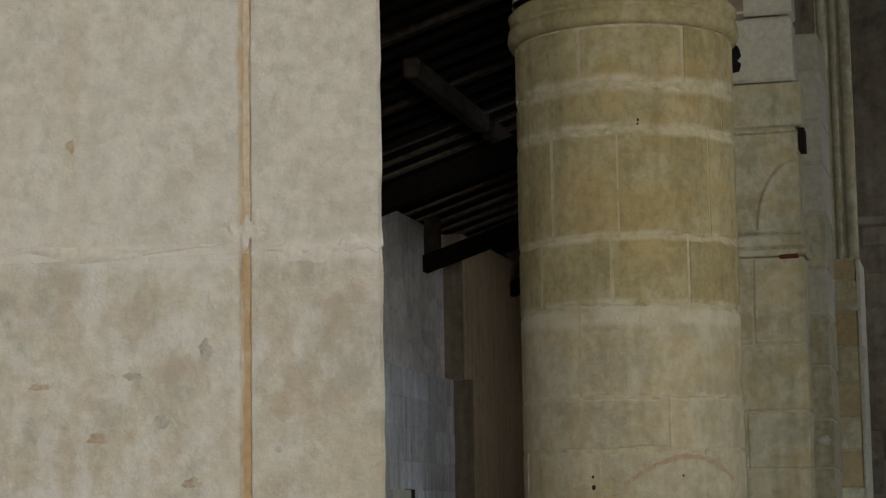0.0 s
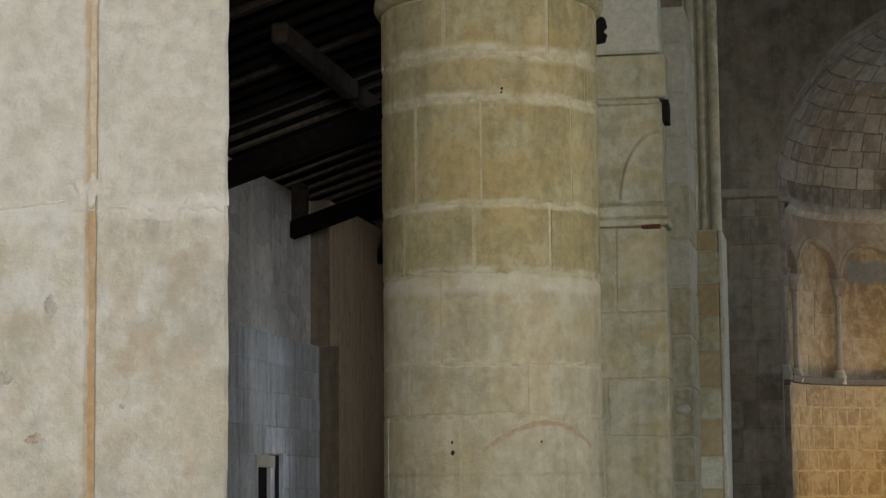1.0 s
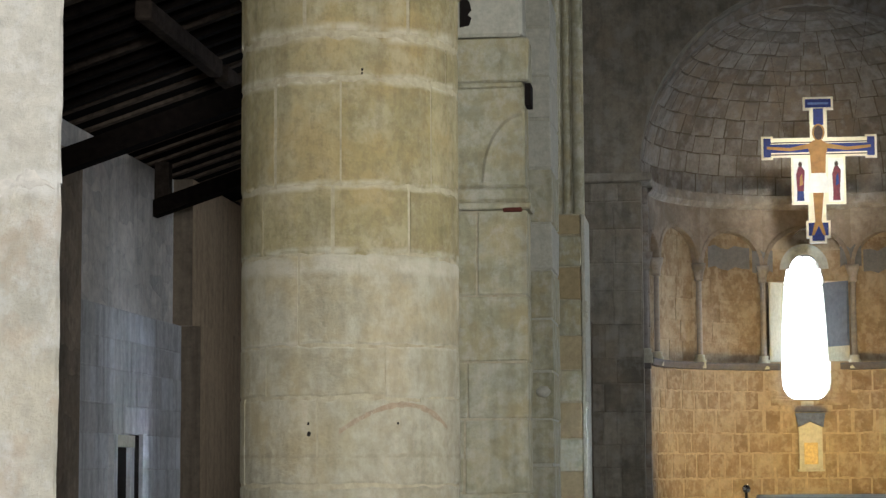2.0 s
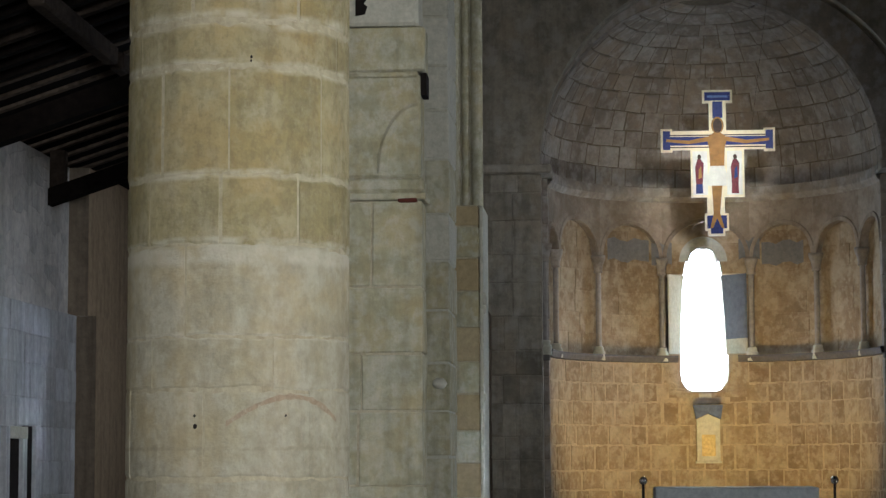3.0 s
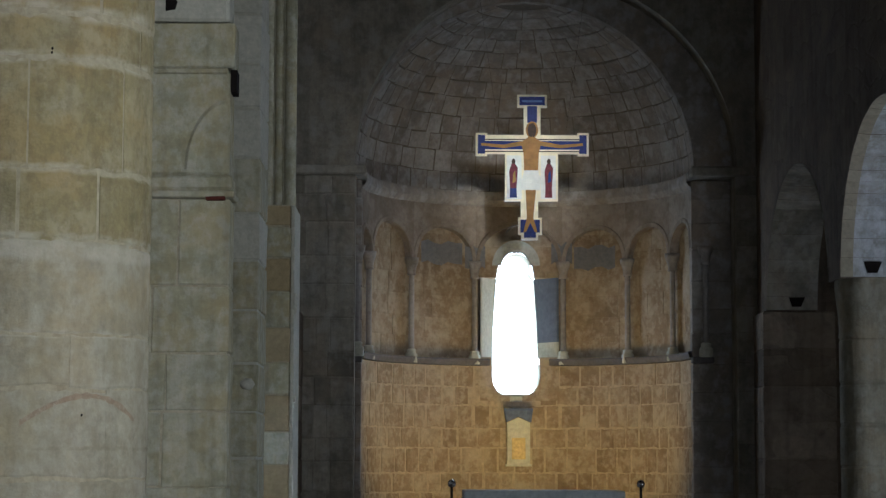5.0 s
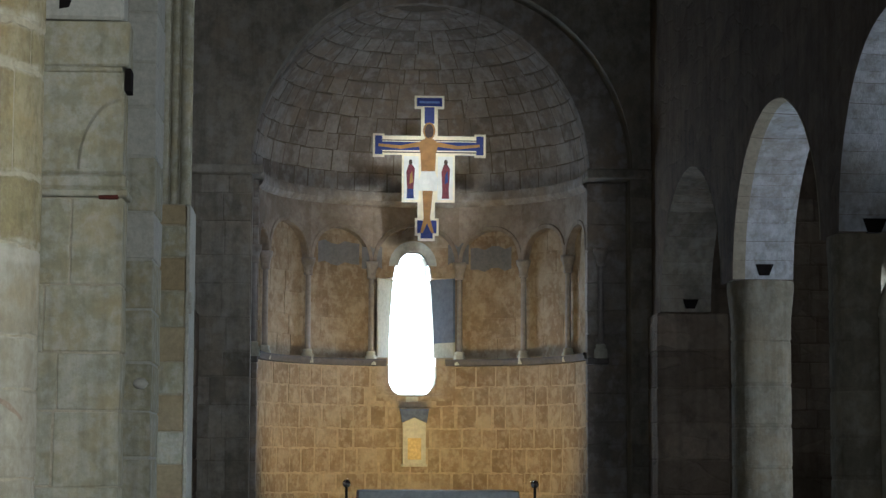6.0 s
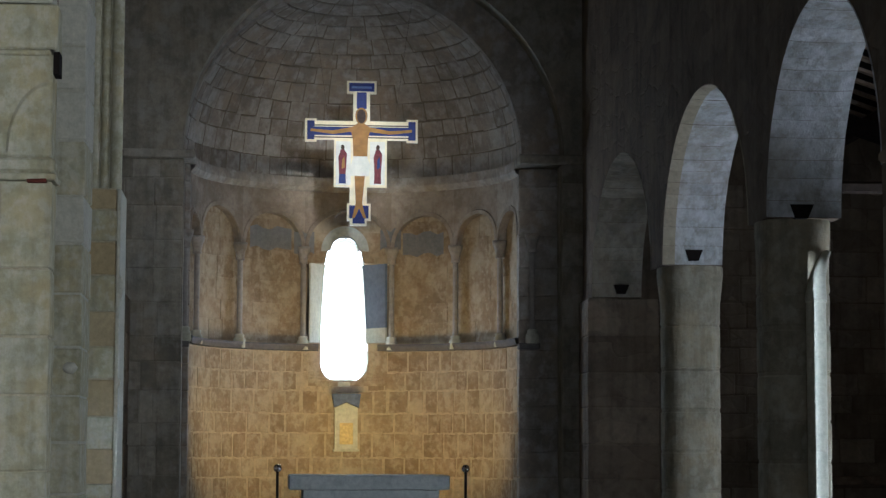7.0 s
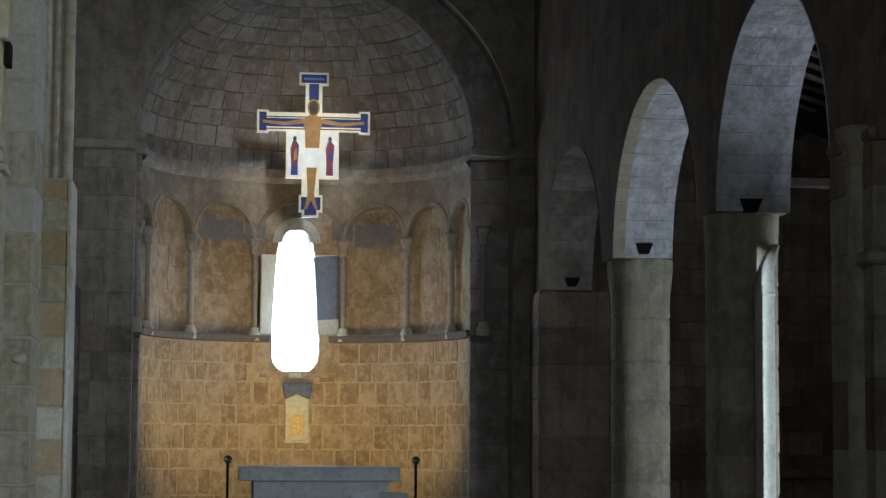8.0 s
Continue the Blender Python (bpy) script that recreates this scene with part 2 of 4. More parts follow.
SPANDREL = stone("spandrel_stone", [(0.18, 0.145, 0.108), (0.26, 0.215, 0.165), (0.35, 0.30, 0.24)], (0.15, 0.115, 0.08), 0.5, 18, 2.4, 0.9, 0.92, hue=(((0.38, 0.32, 0.25), 0.5, 3.0), ((0.20, 0.15, 0.10), 0.5, 5.5)))
APSE_JOINT = stone("apse_mortar", [(0.36, 0.28, 0.175), (0.45, 0.36, 0.24)], (0.25, 0.18, 0.105), 0.8, 20, 2.6, 0.6)
CONCH = stone("conch_stone", [(0.20, 0.172, 0.142), (0.285, 0.25, 0.21), (0.385, 0.35, 0.305)], (0.15, 0.125, 0.095), 0.55, 18, 1.6, 0.9, 0.92, hue=(((0.35, 0.265, 0.175), 0.5, 1.2), ((0.20, 0.178, 0.15), 0.6, 4.0), ((0.44, 0.41, 0.37), 0.5, 7.0)))
CONCH_JOINT = stone("conch_joint", [(0.14, 0.115, 0.085), (0.20, 0.165, 0.125)], (0.10, 0.08, 0.06), 0.6, 18, 1.4, 0.4)
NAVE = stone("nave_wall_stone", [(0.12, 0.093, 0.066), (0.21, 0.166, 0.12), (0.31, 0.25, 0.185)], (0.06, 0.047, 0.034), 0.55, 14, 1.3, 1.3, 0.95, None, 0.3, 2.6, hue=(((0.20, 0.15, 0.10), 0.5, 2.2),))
WHITEWASH = stone("worn_whitewash", [(0.38, 0.385, 0.38), (0.47, 0.48, 0.475), (0.54, 0.55, 0.55)], (0.24, 0.22, 0.18), 0.75, 16, 3.0, 1.3, 0.92, hue=(((0.33, 0.29, 0.22), 0.5, 2.4), ((0.60, 0.61, 0.62), 0.5, 5.0), ((0.25, 0.225, 0.175), 0.5, 9.0)))
AISLE = stone("aisle_plaster", [(0.44, 0.43, 0.42), (0.54, 0.545, 0.55), (0.62, 0.64, 0.67)], (0.34, 0.32, 0.29), 0.45, 12, 1.2, 0.8, 0.95, None, 0.4)
AISLE_UPPER = stone("aisle_rubble", [(0.46, 0.43, 0.39), (0.56, 0.54, 0.51), (0.66, 0.65, 0.63)], (0.36, 0.32, 0.28), 0.5, 10, 3.2, 1.2, 0.95, None, 0.25, 3.2)
# brown stone, darkened to carry the shade of step face and south aisle
AISLE_SHADED = stone("aisle_shaded_brown_stone", [(0.15, 0.115, 0.08), (0.22, 0.175, 0.125), (0.29, 0.235, 0.175)], (0.10, 0.08, 0.055), 0.45, 12, 2.0, 0.9, 0.95, None, 0.35)
EAST = stone("east_wall_stone", [(0.17, 0.147, 0.108), (0.28, 0.247, 0.188), (0.40, 0.36, 0.285)], (0.15, 0.125, 0.095), 0.55, 16, 1.9, 1.2, 0.95, None, 0.3, hue=(((0.32, 0.255, 0.17), 0.4, 1.3), ((0.14, 0.125, 0.10), 0.55, 3.0), ((0.40, 0.37, 0.31), 0.45, 5.0)))
AISLE_WARM = stone("aisle_brown_stone", [(0.30, 0.215, 0.13), (0.38, 0.285, 0.18)], (0.13, 0.1, 0.07), 0.35, 12, 1.2, 0.5, 0.95, None, 0.3)
FLOOR = stone("floor_stone", [(0.12, 0.105, 0.085), (0.18, 0.165, 0.14)], (0.12, 0.1, 0.08), 0.4, 14, 1.0, 0.3, 0.6)
# roof shade and light are put into these timber tones, black to lit
TIMBER = plain("shade_black_timber", (0.008, 0.0055, 0.004), 0.8, 0, 14, 0.5, 0.4, (1, 0.2, 1))
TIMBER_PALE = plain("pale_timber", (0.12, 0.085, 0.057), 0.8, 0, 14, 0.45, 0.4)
# lighter copy for the south rafters that catch daylight
TIMBER_LIT = plain("lit_timber", (0.30, 0.235, 0.17), 0.8, 0, 14, 0.4, 0.4)
TIMBER_MID = plain("half_shade_timber", (0.042, 0.031, 0.023), 0.8, 0, 14, 0.45, 0.4)
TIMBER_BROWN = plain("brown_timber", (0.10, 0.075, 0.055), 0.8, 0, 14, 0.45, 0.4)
# near-black boards: the deep shade under the roof is in the colour
TILE = plain("shade_dark_boards", (0.005, 0.004, 0.0035), 0.9, 0, 10, 0.4, 0.3)
SLATE_BLUE = plain("blue_grey_stone", (0.09, 0.115, 0.18), 0.7, 0, 20, 0.3, 0.2)
ALTAR = stone("altar_grey_stone", [(0.38, 0.40, 0.375), (0.50, 0.515, 0.48)], (0.12, 0.12, 0.11), 0.3, 20, 2.0, 0.3, 0.7)
IRON = plain("black_iron", (0.02, 0.02, 0.022), 0.45, 0.8, 50, 0.3, 0.1)
STEEL = plain("steel_ball", (0.45, 0.47, 0.5), 0.25, 1.0, 50, 0.1, 0.05)
GOLD = plain("gilded_door", (0.55, 0.40, 0.15), 0.5, 0.15, 30, 0.25, 0.2)
CROSS_CREAM = plain("cream_gilt_border", (0.88, 0.78, 0.55), 0.55, 0, 14, 0.1, 0.05)
CROSS_BLUE = plain("ultramarine_paint", (0.014, 0.026, 0.16), 0.55, 0, 40, 0.3, 0.05)
CROSS_WHITE = plain("white_paint", (0.80, 0.77, 0.70), 0.6, 0, 14, 0.1, 0.05)
CROSS_OCHRE = plain("ochre_paint", (0.36, 0.17, 0.035), 0.6, 0, 12, 0.25, 0.02)
CROSS_RED = plain("dark_red_paint", (0.16, 0.02, 0.03), 0.6, 0, 40, 0.3, 0.05)
CROSS_BROWN = plain("dark_brown_paint", (0.06, 0.03, 0.015), 0.6, 0, 40, 0.3, 0.05)
SHELF_STONE = stone("dark_shelf_stone", [(0.11, 0.10, 0.095), (0.17, 0.155, 0.14)], (0.08, 0.07, 0.06), 0.5, 20, 3.0, 0.5)
# blue shade of the right jamb, put into the stone colour
JAMB_SHADE = stone("blue_shade_jamb_stone", [(0.10, 0.12, 0.165), (0.16, 0.18, 0.23)], (0.08, 0.09, 0.11), 0.4, 20, 3.0, 0.5)
SKY_GLOW = glow("bright_sky", (0.86, 0.94, 1.0), 9.0)
GREY_PATCH = stone("grey_cement", [(0.15, 0.15, 0.15), (0.22, 0.22, 0.22)], (0.12, 0.11, 0.1), 0.4, 20, 3.0, 0.5)
# near-black that stands in for the shade inside holes and notches
DARK = plain("hollow_shade", (0.015, 0.012, 0.01), 1.0, 0, 20, 0.2, 0.0)
RED_TILE = plain("red_clay", (0.10, 0.03, 0.02), 0.8, 0, 30, 0.3, 0.2)


# ---- mesh helpers ----
def part(name, bm, mats, parent=None, label="", smooth=False):
    me = bpy.data.meshes.new(name)
    bmesh.ops.recalc_face_normals(bm, faces=bm.faces) if len(bm.faces) < 4000 else None
    bm.to_mesh(me)
    bm.free()
    for m in mats if isinstance(mats, (list, tuple)) else [mats]:
        me.materials.append(m)
    if smooth:
        me.shade_smooth()
    ob = new(name, me)
    if parent:
        ob.parent = parent
    if label:
        ob["label"] = label
    return ob


def thing(name, label, category, group="", kind=""):
    ob = new(name)
    ob.empty_display_size = 0.1
    return tagged(ob, label, category, group, kind)


def box(bm, x0, x1, y0, y1, z0, z1, bev=0.0, jit=0.0, rnd=random):
    vs = [bm.verts.new((x + rnd.uniform(-jit, jit), y + rnd.uniform(-jit, jit), z + rnd.uniform(-jit, jit))) for x in (x0, x1) for y in (y0, y1) for z in (z0, z1)]
    fs = [bm.faces.new([vs[i] for i in q]) for q in ((0, 1, 3, 2), (4, 6, 7, 5), (0, 4, 5, 1), (2, 3, 7, 6), (0, 2, 6, 4), (1, 5, 7, 3))]
    if bev:
        es = list({e for f in fs for e in f.edges})
        bmesh.ops.bevel(bm, geom=es, offset=bev, segments=1, affect="EDGES", profile=0.5)
    return bm


def nb(*args, **kw):
    return box(bmesh.new(), *args, **kw)


def prism(bm, pts, axis, a0, a1, soft_from=None):
    """Extrudes a closed outline along an axis. Points are the two other coordinates in xyz order."""
    def v(p, a):
        return {"x": (a, p[0], p[1]), "y": (p[0], a, p[1]), "z": (p[0], p[1], a)}[axis]
    lo = [bm.verts.new(v(p, a0)) for p in pts]
    hi = [bm.verts.new(v(p, a1)) for p in pts]
    bm.faces.new(lo)
    bm.faces.new(hi[::-1])
    k = len(pts)
    for i in range(k):
        f = bm.faces.new((lo[i], hi[i], hi[(i + 1) % k], lo[(i + 1) % k]))
        if soft_from and soft_from(i):
            f.material_index = 1
    return bm


def lathe(bm, prof, cx, cy, seg=32, a0=0.0, a1=2 * math.pi, square=0.0):
    """Turns a profile of (radius, z) round a vertical axis; square > 0 fattens it to a rounded square."""
    full = abs(a1 - a0 - 2 * math.pi) < 1e-6
    n = seg if full else seg + 1
    rings = []
    for r, z in prof:
        ring = []
        for i in range(n):
            a = a0 + (a1 - a0) * i / seg
            ring.append(bm.verts.new((cx + rad(r, a, square) * math.cos(a), cy + rad(r, a, square) * math.sin(a), z)))
        rings.append(ring)
    for p, q in zip(rings, rings[1:]):
        for i in range(seg):
            j = (i + 1) % n
            bm.faces.new((p[i], p[j], q[j], q[i]))
    return bm


def rad(r, a, square):
    if not square:
        return r
    k = 2 + 6 * square
    return r / (abs(math.cos(a)) ** k + abs(math.sin(a)) ** k) ** (1 / k)


def arc(cy, cz, ry, rz, n=24, a0=180.0, a1=0.0):
    return [(cy + ry * math.cos(radians(a0 + (a1 - a0) * i / n)), cz + rz * math.sin(radians(a0 + (a1 - a0) * i / n))) for i in range(n + 1)]


def drum_block(cx, cy, r, a0, a1, z0, z1, deep, rnd, seg=4, square=0.0, proud=0.004, ragged=0.0, edge=0.006):
    """One curved ashlar block of a round column or apse; deep < 0 for a wall seen from inside."""
    bm = bmesh.new()
    dr = rnd.uniform(-proud, proud)
    j = [rnd.uniform(-0.006, 0.006) for _ in range(4)]
    cols = []
    for i in range(seg + 1):
        f = i / seg
        a = a0 + (a1 - a0) * f
        lo, hi = z0 + j[0] * (1 - f) + j[1] * f + rnd.uniform(-ragged, ragged), z1 + j[2] * (1 - f) + j[3] * f + rnd.uniform(-ragged, ragged)
        a += rnd.uniform(-ragged, ragged) / r if i in (0, seg) else 0
        rr = rad(r + dr, a, square)
        lip = edge if deep > 0 else -edge
        pts = ((rr - deep, lo), (rr - lip, lo), (rr, lo + 0.012), (rr, hi - 0.012), (rr - lip, hi), (rr - deep, hi))
        cols.append([bm.verts.new((cx + q * math.cos(a), cy + q * math.sin(a), z)) for q, z in pts])
    for p, q in zip(cols, cols[1:]):
        for k in range(5):
            bm.faces.new((p[k], q[k], q[k + 1], p[k + 1]))
    bm.faces.new(cols[0])
    bm.faces.new(cols[-1][::-1])
    return bm


# ---- large structure ----
ARCADE_Z = 3.34
part_floor = part("floor", nb(-7.6, 7.6, -9.6, 28, -0.3, 0.0), FLOOR)
tagged(part_floor, "worn grey stone church floor", "floor", kind="structure")
chancel = part("chancel_step", nb(-2.4, 2.4, 20.6, 26.9, 0.004, 0.34, bev=0.02), FLOOR)
tagged(chancel, "raised stone chancel floor before the apse", "floor", kind="structure")


def arcade_wall(name, x0, x1, bays, y0, y1, spring, rise, top, label, white=()):
    outline = [(y0, spring)]
    soft = set()
    for a, b in bays:
        first = len(outline)
        outline += arc((a + b) / 2, spring, (b - a) / 2, rise)
        soft |= set(range(first, len(outline) - 1)) if (a, b) in white else set()
    outline += [(y1, spring), (y1, top), (y0, top)]
    ob = part(name, prism(bmesh.new(), outline, "x", x0, x1, lambda i: i in soft), [NAVE, WHITEWASH])
    return tagged(ob, label, "wall", kind="structure")


arcade_wall("wall_nave_south", 2.67, 3.23, [(-7.5, -3.9), (-3.2, 0.4), (1.2, 4.6), (5.4, 8.2), (8.9, 11.7), (12.65, 15.6), (16.2, 19.7), (20.3, 23.95)], -9.2, 24.65, ARCADE_Z, 1.4, 9.0,
            "dark rubble nave wall on whitewashed round arches")
arcade_wall("wall_nave_north", -3.25, -2.75, [(-7.5, -3.0), (-2.0, 2.5), (3.7, 9.0), (10.0, 13.3), (14.2, 16.8), (17.6, 19.7), (20.5, 24.2)], -9.2, 24.65, 4.6, 1.6, 9.0,
            "dark rubble nave wall on round arches")

def side_walls(s, tag, end):
    """Aisle wall: lower part proud of the upper, stepping in towards the aisle at the east end."""
    for nm, x_in, z0, z1 in (("lower", 7.1, 0.0, 3.22), ("upper", 7.2, 3.222, 4.87)):
        bm = bmesh.new()
        prism(bm, [(s * 7.6, -9.2), (s * x_in, -9.2), (s * x_in, 22.90), (s * (x_in - 0.22), 22.91), (s * (x_in - 0.22), end), (s * 7.6, end)], "z", z0, z1)
        # the step face gets the darkened tone, so its shade is painted in
        for f in bm.faces:
            if f.calc_center_median().y > 22.85 and f.calc_center_median().y < end - 0.1:
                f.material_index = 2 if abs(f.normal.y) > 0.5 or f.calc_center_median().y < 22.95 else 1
        if s > 0 and nm == "lower":
            bm.free()
            bm = nb(7.1, 7.6, -9.2, 14.3, z0, z1)
            box(bm, 7.1, 7.6, 14.3, 15.7, 2.05, z1)
            box(bm, 7.1, 7.6, 15.7, 22.90, z0, z1)
            box(bm, 6.88, 7.6, 22.90, end, z0, z1)
        # south walls take the darkened tone all over to hold the aisle's shade
        tagged(part("wall_aisle_%s_%s" % (tag, nm), bm, [AISLE_SHADED, AISLE_SHADED, AISLE_SHADED] if s > 0 else [AISLE if nm == "lower" else AISLE_UPPER, AISLE_WARM, AISLE_SHADED]), "streaked grey aisle wall %s the ledge" % ("below" if nm == "lower" else "above"), "wall", kind="structure")


side_walls(-1, "north", 26.0)
side_walls(1, "south", 24.66)
# this strip's dark stone stands in for deep shade on the wall
tagged(part("wall_pilaster", prism(bmesh.new(), [(-7.3, 17.9), (-7.06, 17.9), (-7.06, 18.95), (-7.3, 18.95)], "z", 0.0, 4.55), NAVE), "aisle wall pilaster with shade in its dark colour", "pilaster", kind="structure")
# closing walls
tagged(part("wall_aisle_east_north", nb(-7.6, -3.25, 26.0, 26.3, 0, 7), AISLE_WARM), "brown stone end wall of the aisle", "wall", kind="structure")
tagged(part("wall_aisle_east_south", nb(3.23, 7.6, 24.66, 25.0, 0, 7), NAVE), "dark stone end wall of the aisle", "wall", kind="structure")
tagged(part("wall_aisle_link_north", nb(-3.25, -2.75, 24.65, 26.3, 0, 7), NAVE), "stone wall between aisle and apse", "wall", kind="structure")


def west_wall():
    bm = bmesh.new()
    # openings in this unseen wall are cut to steer the daylight lamps
    for a in ((-7.6, -5.8, 0, 9.4), (-5.8, -4.6, 0, 2.3), (-5.8, -4.6, 4.5, 9.4), (-4.6, -1.3, 0, 9.4), (-1.3, 2.2, 0, 0.6), (-1.3, 2.2, 5.6, 9.4), (2.2, 4.0, 0, 9.4), (4.0, 4.704, 0, 0.9), (4.0, 4.704, 2.21, 9.4), (4.704, 7.6, 0, 9.4)):
        box(bm, a[0], a[1], -9.6, -9.2, a[2], a[3])
    tagged(part("wall_west", bm, NAVE), "unseen stone entrance wall, openings cut to steer the daylight", "wall", kind="structure")


west_wall()


def triumphal_wall():
    """East wall of the nave with the stepped apse arch."""
    for nm, mid, hw, ac, ar, y0, y1, out in (("wall_east", 0.2, 2.225, 0.205, 2.245, 24.66, 25.05, 3.2), ("apse_arch_order", 0.0, 1.97, DOME_X, DOME_R + 0.006, 25.052, 25.35, 2.75)):
        pts = [(-out, 0.0), (mid - hw, 0.0), (mid - hw, 5.06)] + arc(ac, 5.07, ar, ar * 1.015, 48) + [(mid + hw, 5.06), (mid + hw, 0.0), (out, 0.0), (out, 9.2), (-out, 9.2)]
        tagged(part(nm, prism(bmesh.new(), pts, "y", y0, y1), CONCH if nm != "wall_east" else EAST), "dark ashlar wall round the apse arch", "wall", kind="structure")


AC, AR = (0.0, 25.05), 1.96


def apt(phi, r, z):
    return (AC[0] + r * math.sin(phi), AC[1] + r * math.cos(phi), z)


def inner_shell(bm, prof, seg=64, p0=-90.0, p1=90.0, skip=None):
    rings = [[bm.verts.new(apt(radians(p0 + (p1 - p0) * i / seg), r, z)) for i in range(seg + 1)] for r, z in prof]
    for a, b in zip(rings, rings[1:]):
        for i in range(seg):
            if skip and skip(p0 + (p1 - p0) * (i + 0.5) / seg):
                continue
            bm.faces.new((a[i], a[i + 1], b[i + 1], b[i]))
    return bm


DOME_X, DOME_R = -0.03, 2.02


def dpt(phi, up, r):
    """A point of the half dome by its turn, its elevation and its radius."""
    return (DOME_X + r * math.cos(up) * math.sin(phi), AC[1] + r * math.cos(up) * math.cos(phi), 5.07 + r * 1.015 * math.sin(up))


WIN_HALF = 8.6
APSE_STOPS = [-88.0, -71.0, -43.5, -16.7, 16.2, 42.0, 66.0, 88.0]
SHELF, SPRING, SPAN_TOP = 2.93, 4.17, 4.88


triumphal_wall()


def apse():
    """Apse cylinder: lower wall, moulded shelf, blind arcade with a window, cornice, half dome backing."""
    root = thing("apse", "semicircular stone apse with blind arcade and half dome", "apse", kind="structure")
    low = bmesh.new()
    inner_shell(low, [(AR + 0.005, 0.3), (AR + 0.005, 2.42)])
    inner_shell(low, [(AR + 0.005, 2.42), (AR + 0.005, 2.84)], skip=lambda p: abs(p + 1.0) < WIN_HALF + 2.5)
    part("lower_wall_bed", low, APSE_JOINT, root)
    shelf = bmesh.new()
    inner_shell(shelf, [(AR + 0.02, 2.835), (AR - 0.035, 2.85), (AR - 0.05, 2.9), (AR - 0.05, SHELF), (AR + 0.2, SHELF)], skip=lambda p: abs(p + 1.0) < WIN_HALF + 2.5)
    part("shelf", shelf, SHELF_STONE, root, "dark moulded stone shelf")
    back = bmesh.new()
    inner_shell(back, [(AR + 0.10, SHELF - 0.02), (AR + 0.10, 4.9)], 72, skip=lambda p: abs(p) < 15)
    inner_shell(back, [(AR + 0.10, 4.36), (AR + 0.10, 4.9)], 24, -15, 15)
    part("arcade_back_wall", back, APSE, root)
    for a, b in zip(APSE_STOPS, APSE_STOPS[1:]):
        span = bmesh.new()
        n, half, mid = 20, (b - a) / 2, (a + b) / 2
        prev = None
        for i in range(n + 1):
            p = a + (b - a) * i / n
            u = max(-1, min(1, (p - mid) / (half * 0.9)))
            rise = min(0.46, AR * radians(half) * 0.9)
            zb = SPRING + (rise * math.sqrt(max(0, 1 - u * u)) if abs(u) < 1 else 0)
            row = [span.verts.new(apt(radians(p), r, z)) for r, z in ((AR + 0.10, zb), (AR - 0.004, zb), (AR - 0.004, SPAN_TOP))]
            if prev:
                span.faces.new((prev[0], row[0], row[1], prev[1]))
                span.faces.new((prev[1], row[1], row[2], prev[2]))
            prev = row
        part("arch_spandrel", span, SPANDREL, root)
        ring = bmesh.new()
        prev = None
        for i in range(n + 1):
            th = math.pi * i / n
            rise = min(0.46, AR * radians(half) * 0.9)
            row = []
            for k, (dr, e) in enumerate(((0.0, 0.0), (0.014, 0.004), (0.014, 0.05), (0.0, 0.058))):
                p = radians(mid) - (half * 0.9 * radians(1) + e / AR) * math.cos(th)
                row.append(ring.verts.new(apt(p, AR - 0.004 - dr, SPRING + (rise + e) * math.sin(th))))
            if prev:
                for k in range(3):
                    ring.faces.new((prev[k], prev[k + 1], row[k + 1], row[k]))
            prev = row
        part("arch_moulding", ring, SPANDREL, root)
    corn = bmesh.new()
    inner_shell(corn, [(AR + 0.01, SPAN_TOP - 0.01), (AR - 0.03, 4.9), (AR - 0.06, 4.95), (AR - 0.06, 5.06), (AR + 0.13, 5.07)])
    part("cornice", corn, CONCH, root)
    dome = bmesh.new()
    dome_rings = [[dome.verts.new(dpt(radians(-90 + 180 * i / 48), radians(e), DOME_R + 0.012)) for i in range(49)] for e in range(0, 91, 6)]
    for lower, upper in zip(dome_rings, dome_rings[1:]):
        for i in range(48):
            dome.faces.new((lower[i], lower[i + 1], upper[i + 1], upper[i]))
    part("half_dome_bed", dome, CONCH_JOINT, root)
    # window: tall opening that widens downwards to a rounded foot, with jambs beside it
    wc = -0.045
    side = [(0.06, 2.455), (0.15, 2.475), (0.23, 2.52), (0.285, 2.6), (0.305, 2.72), (0.30, 2.95), (0.291, 3.15), (0.28, 3.4), (0.25, 3.88), (0.235, 3.97), (0.18, 4.0), (0.18, 4.10)]
    crown = [(0.18 * math.sin(radians(a)), 4.10 + 0.18 * math.cos(radians(a))) for a in range(75, -1, -15)]
    right = [(wc + d, z) for d, z in side + crown]
    left = [(wc - d, z) for d, z in side + crown]
    win = bmesh.new()
    prev = None
    for x, z in left + right[::-1][1:] + left[:1]:
        row = (win.verts.new((x, AC[1] + AR + (0.26 if SHELF - 0.01 < z < 3.99 else -0.035), z)), win.verts.new((wc + (x - wc) * 0.97, AC[1] + AR + 0.5, z)))
        if prev:
            win.faces.new((prev[0], row[0], row[1], prev[1]))
        prev = row
    part("window_reveal", win, PALE_STONE, root)
    for edge, far in ((left, -0.50), (right, 0.50)):
        bm = bmesh.new()
        prev = None
        for x, z in [(edge[0][0], 2.40)] + [p for p in edge if p[1] < 2.96]:
            row = [bm.verts.new(v) for v in ((x, AC[1] + AR + 0.12, z), (x, AC[1] + AR - 0.034, z), (far, AC[1] + math.sqrt(AR * AR - far * far) - 0.012, z), (far, AC[1] + AR + 0.12, z))]
            if prev:
                for j in range(3):
                    bm.faces.new((prev[j], prev[j + 1], row[j + 1], row[j]))
            prev = row
        bm.faces.new(prev)
        part("window_jamb", bm, APSE, root)
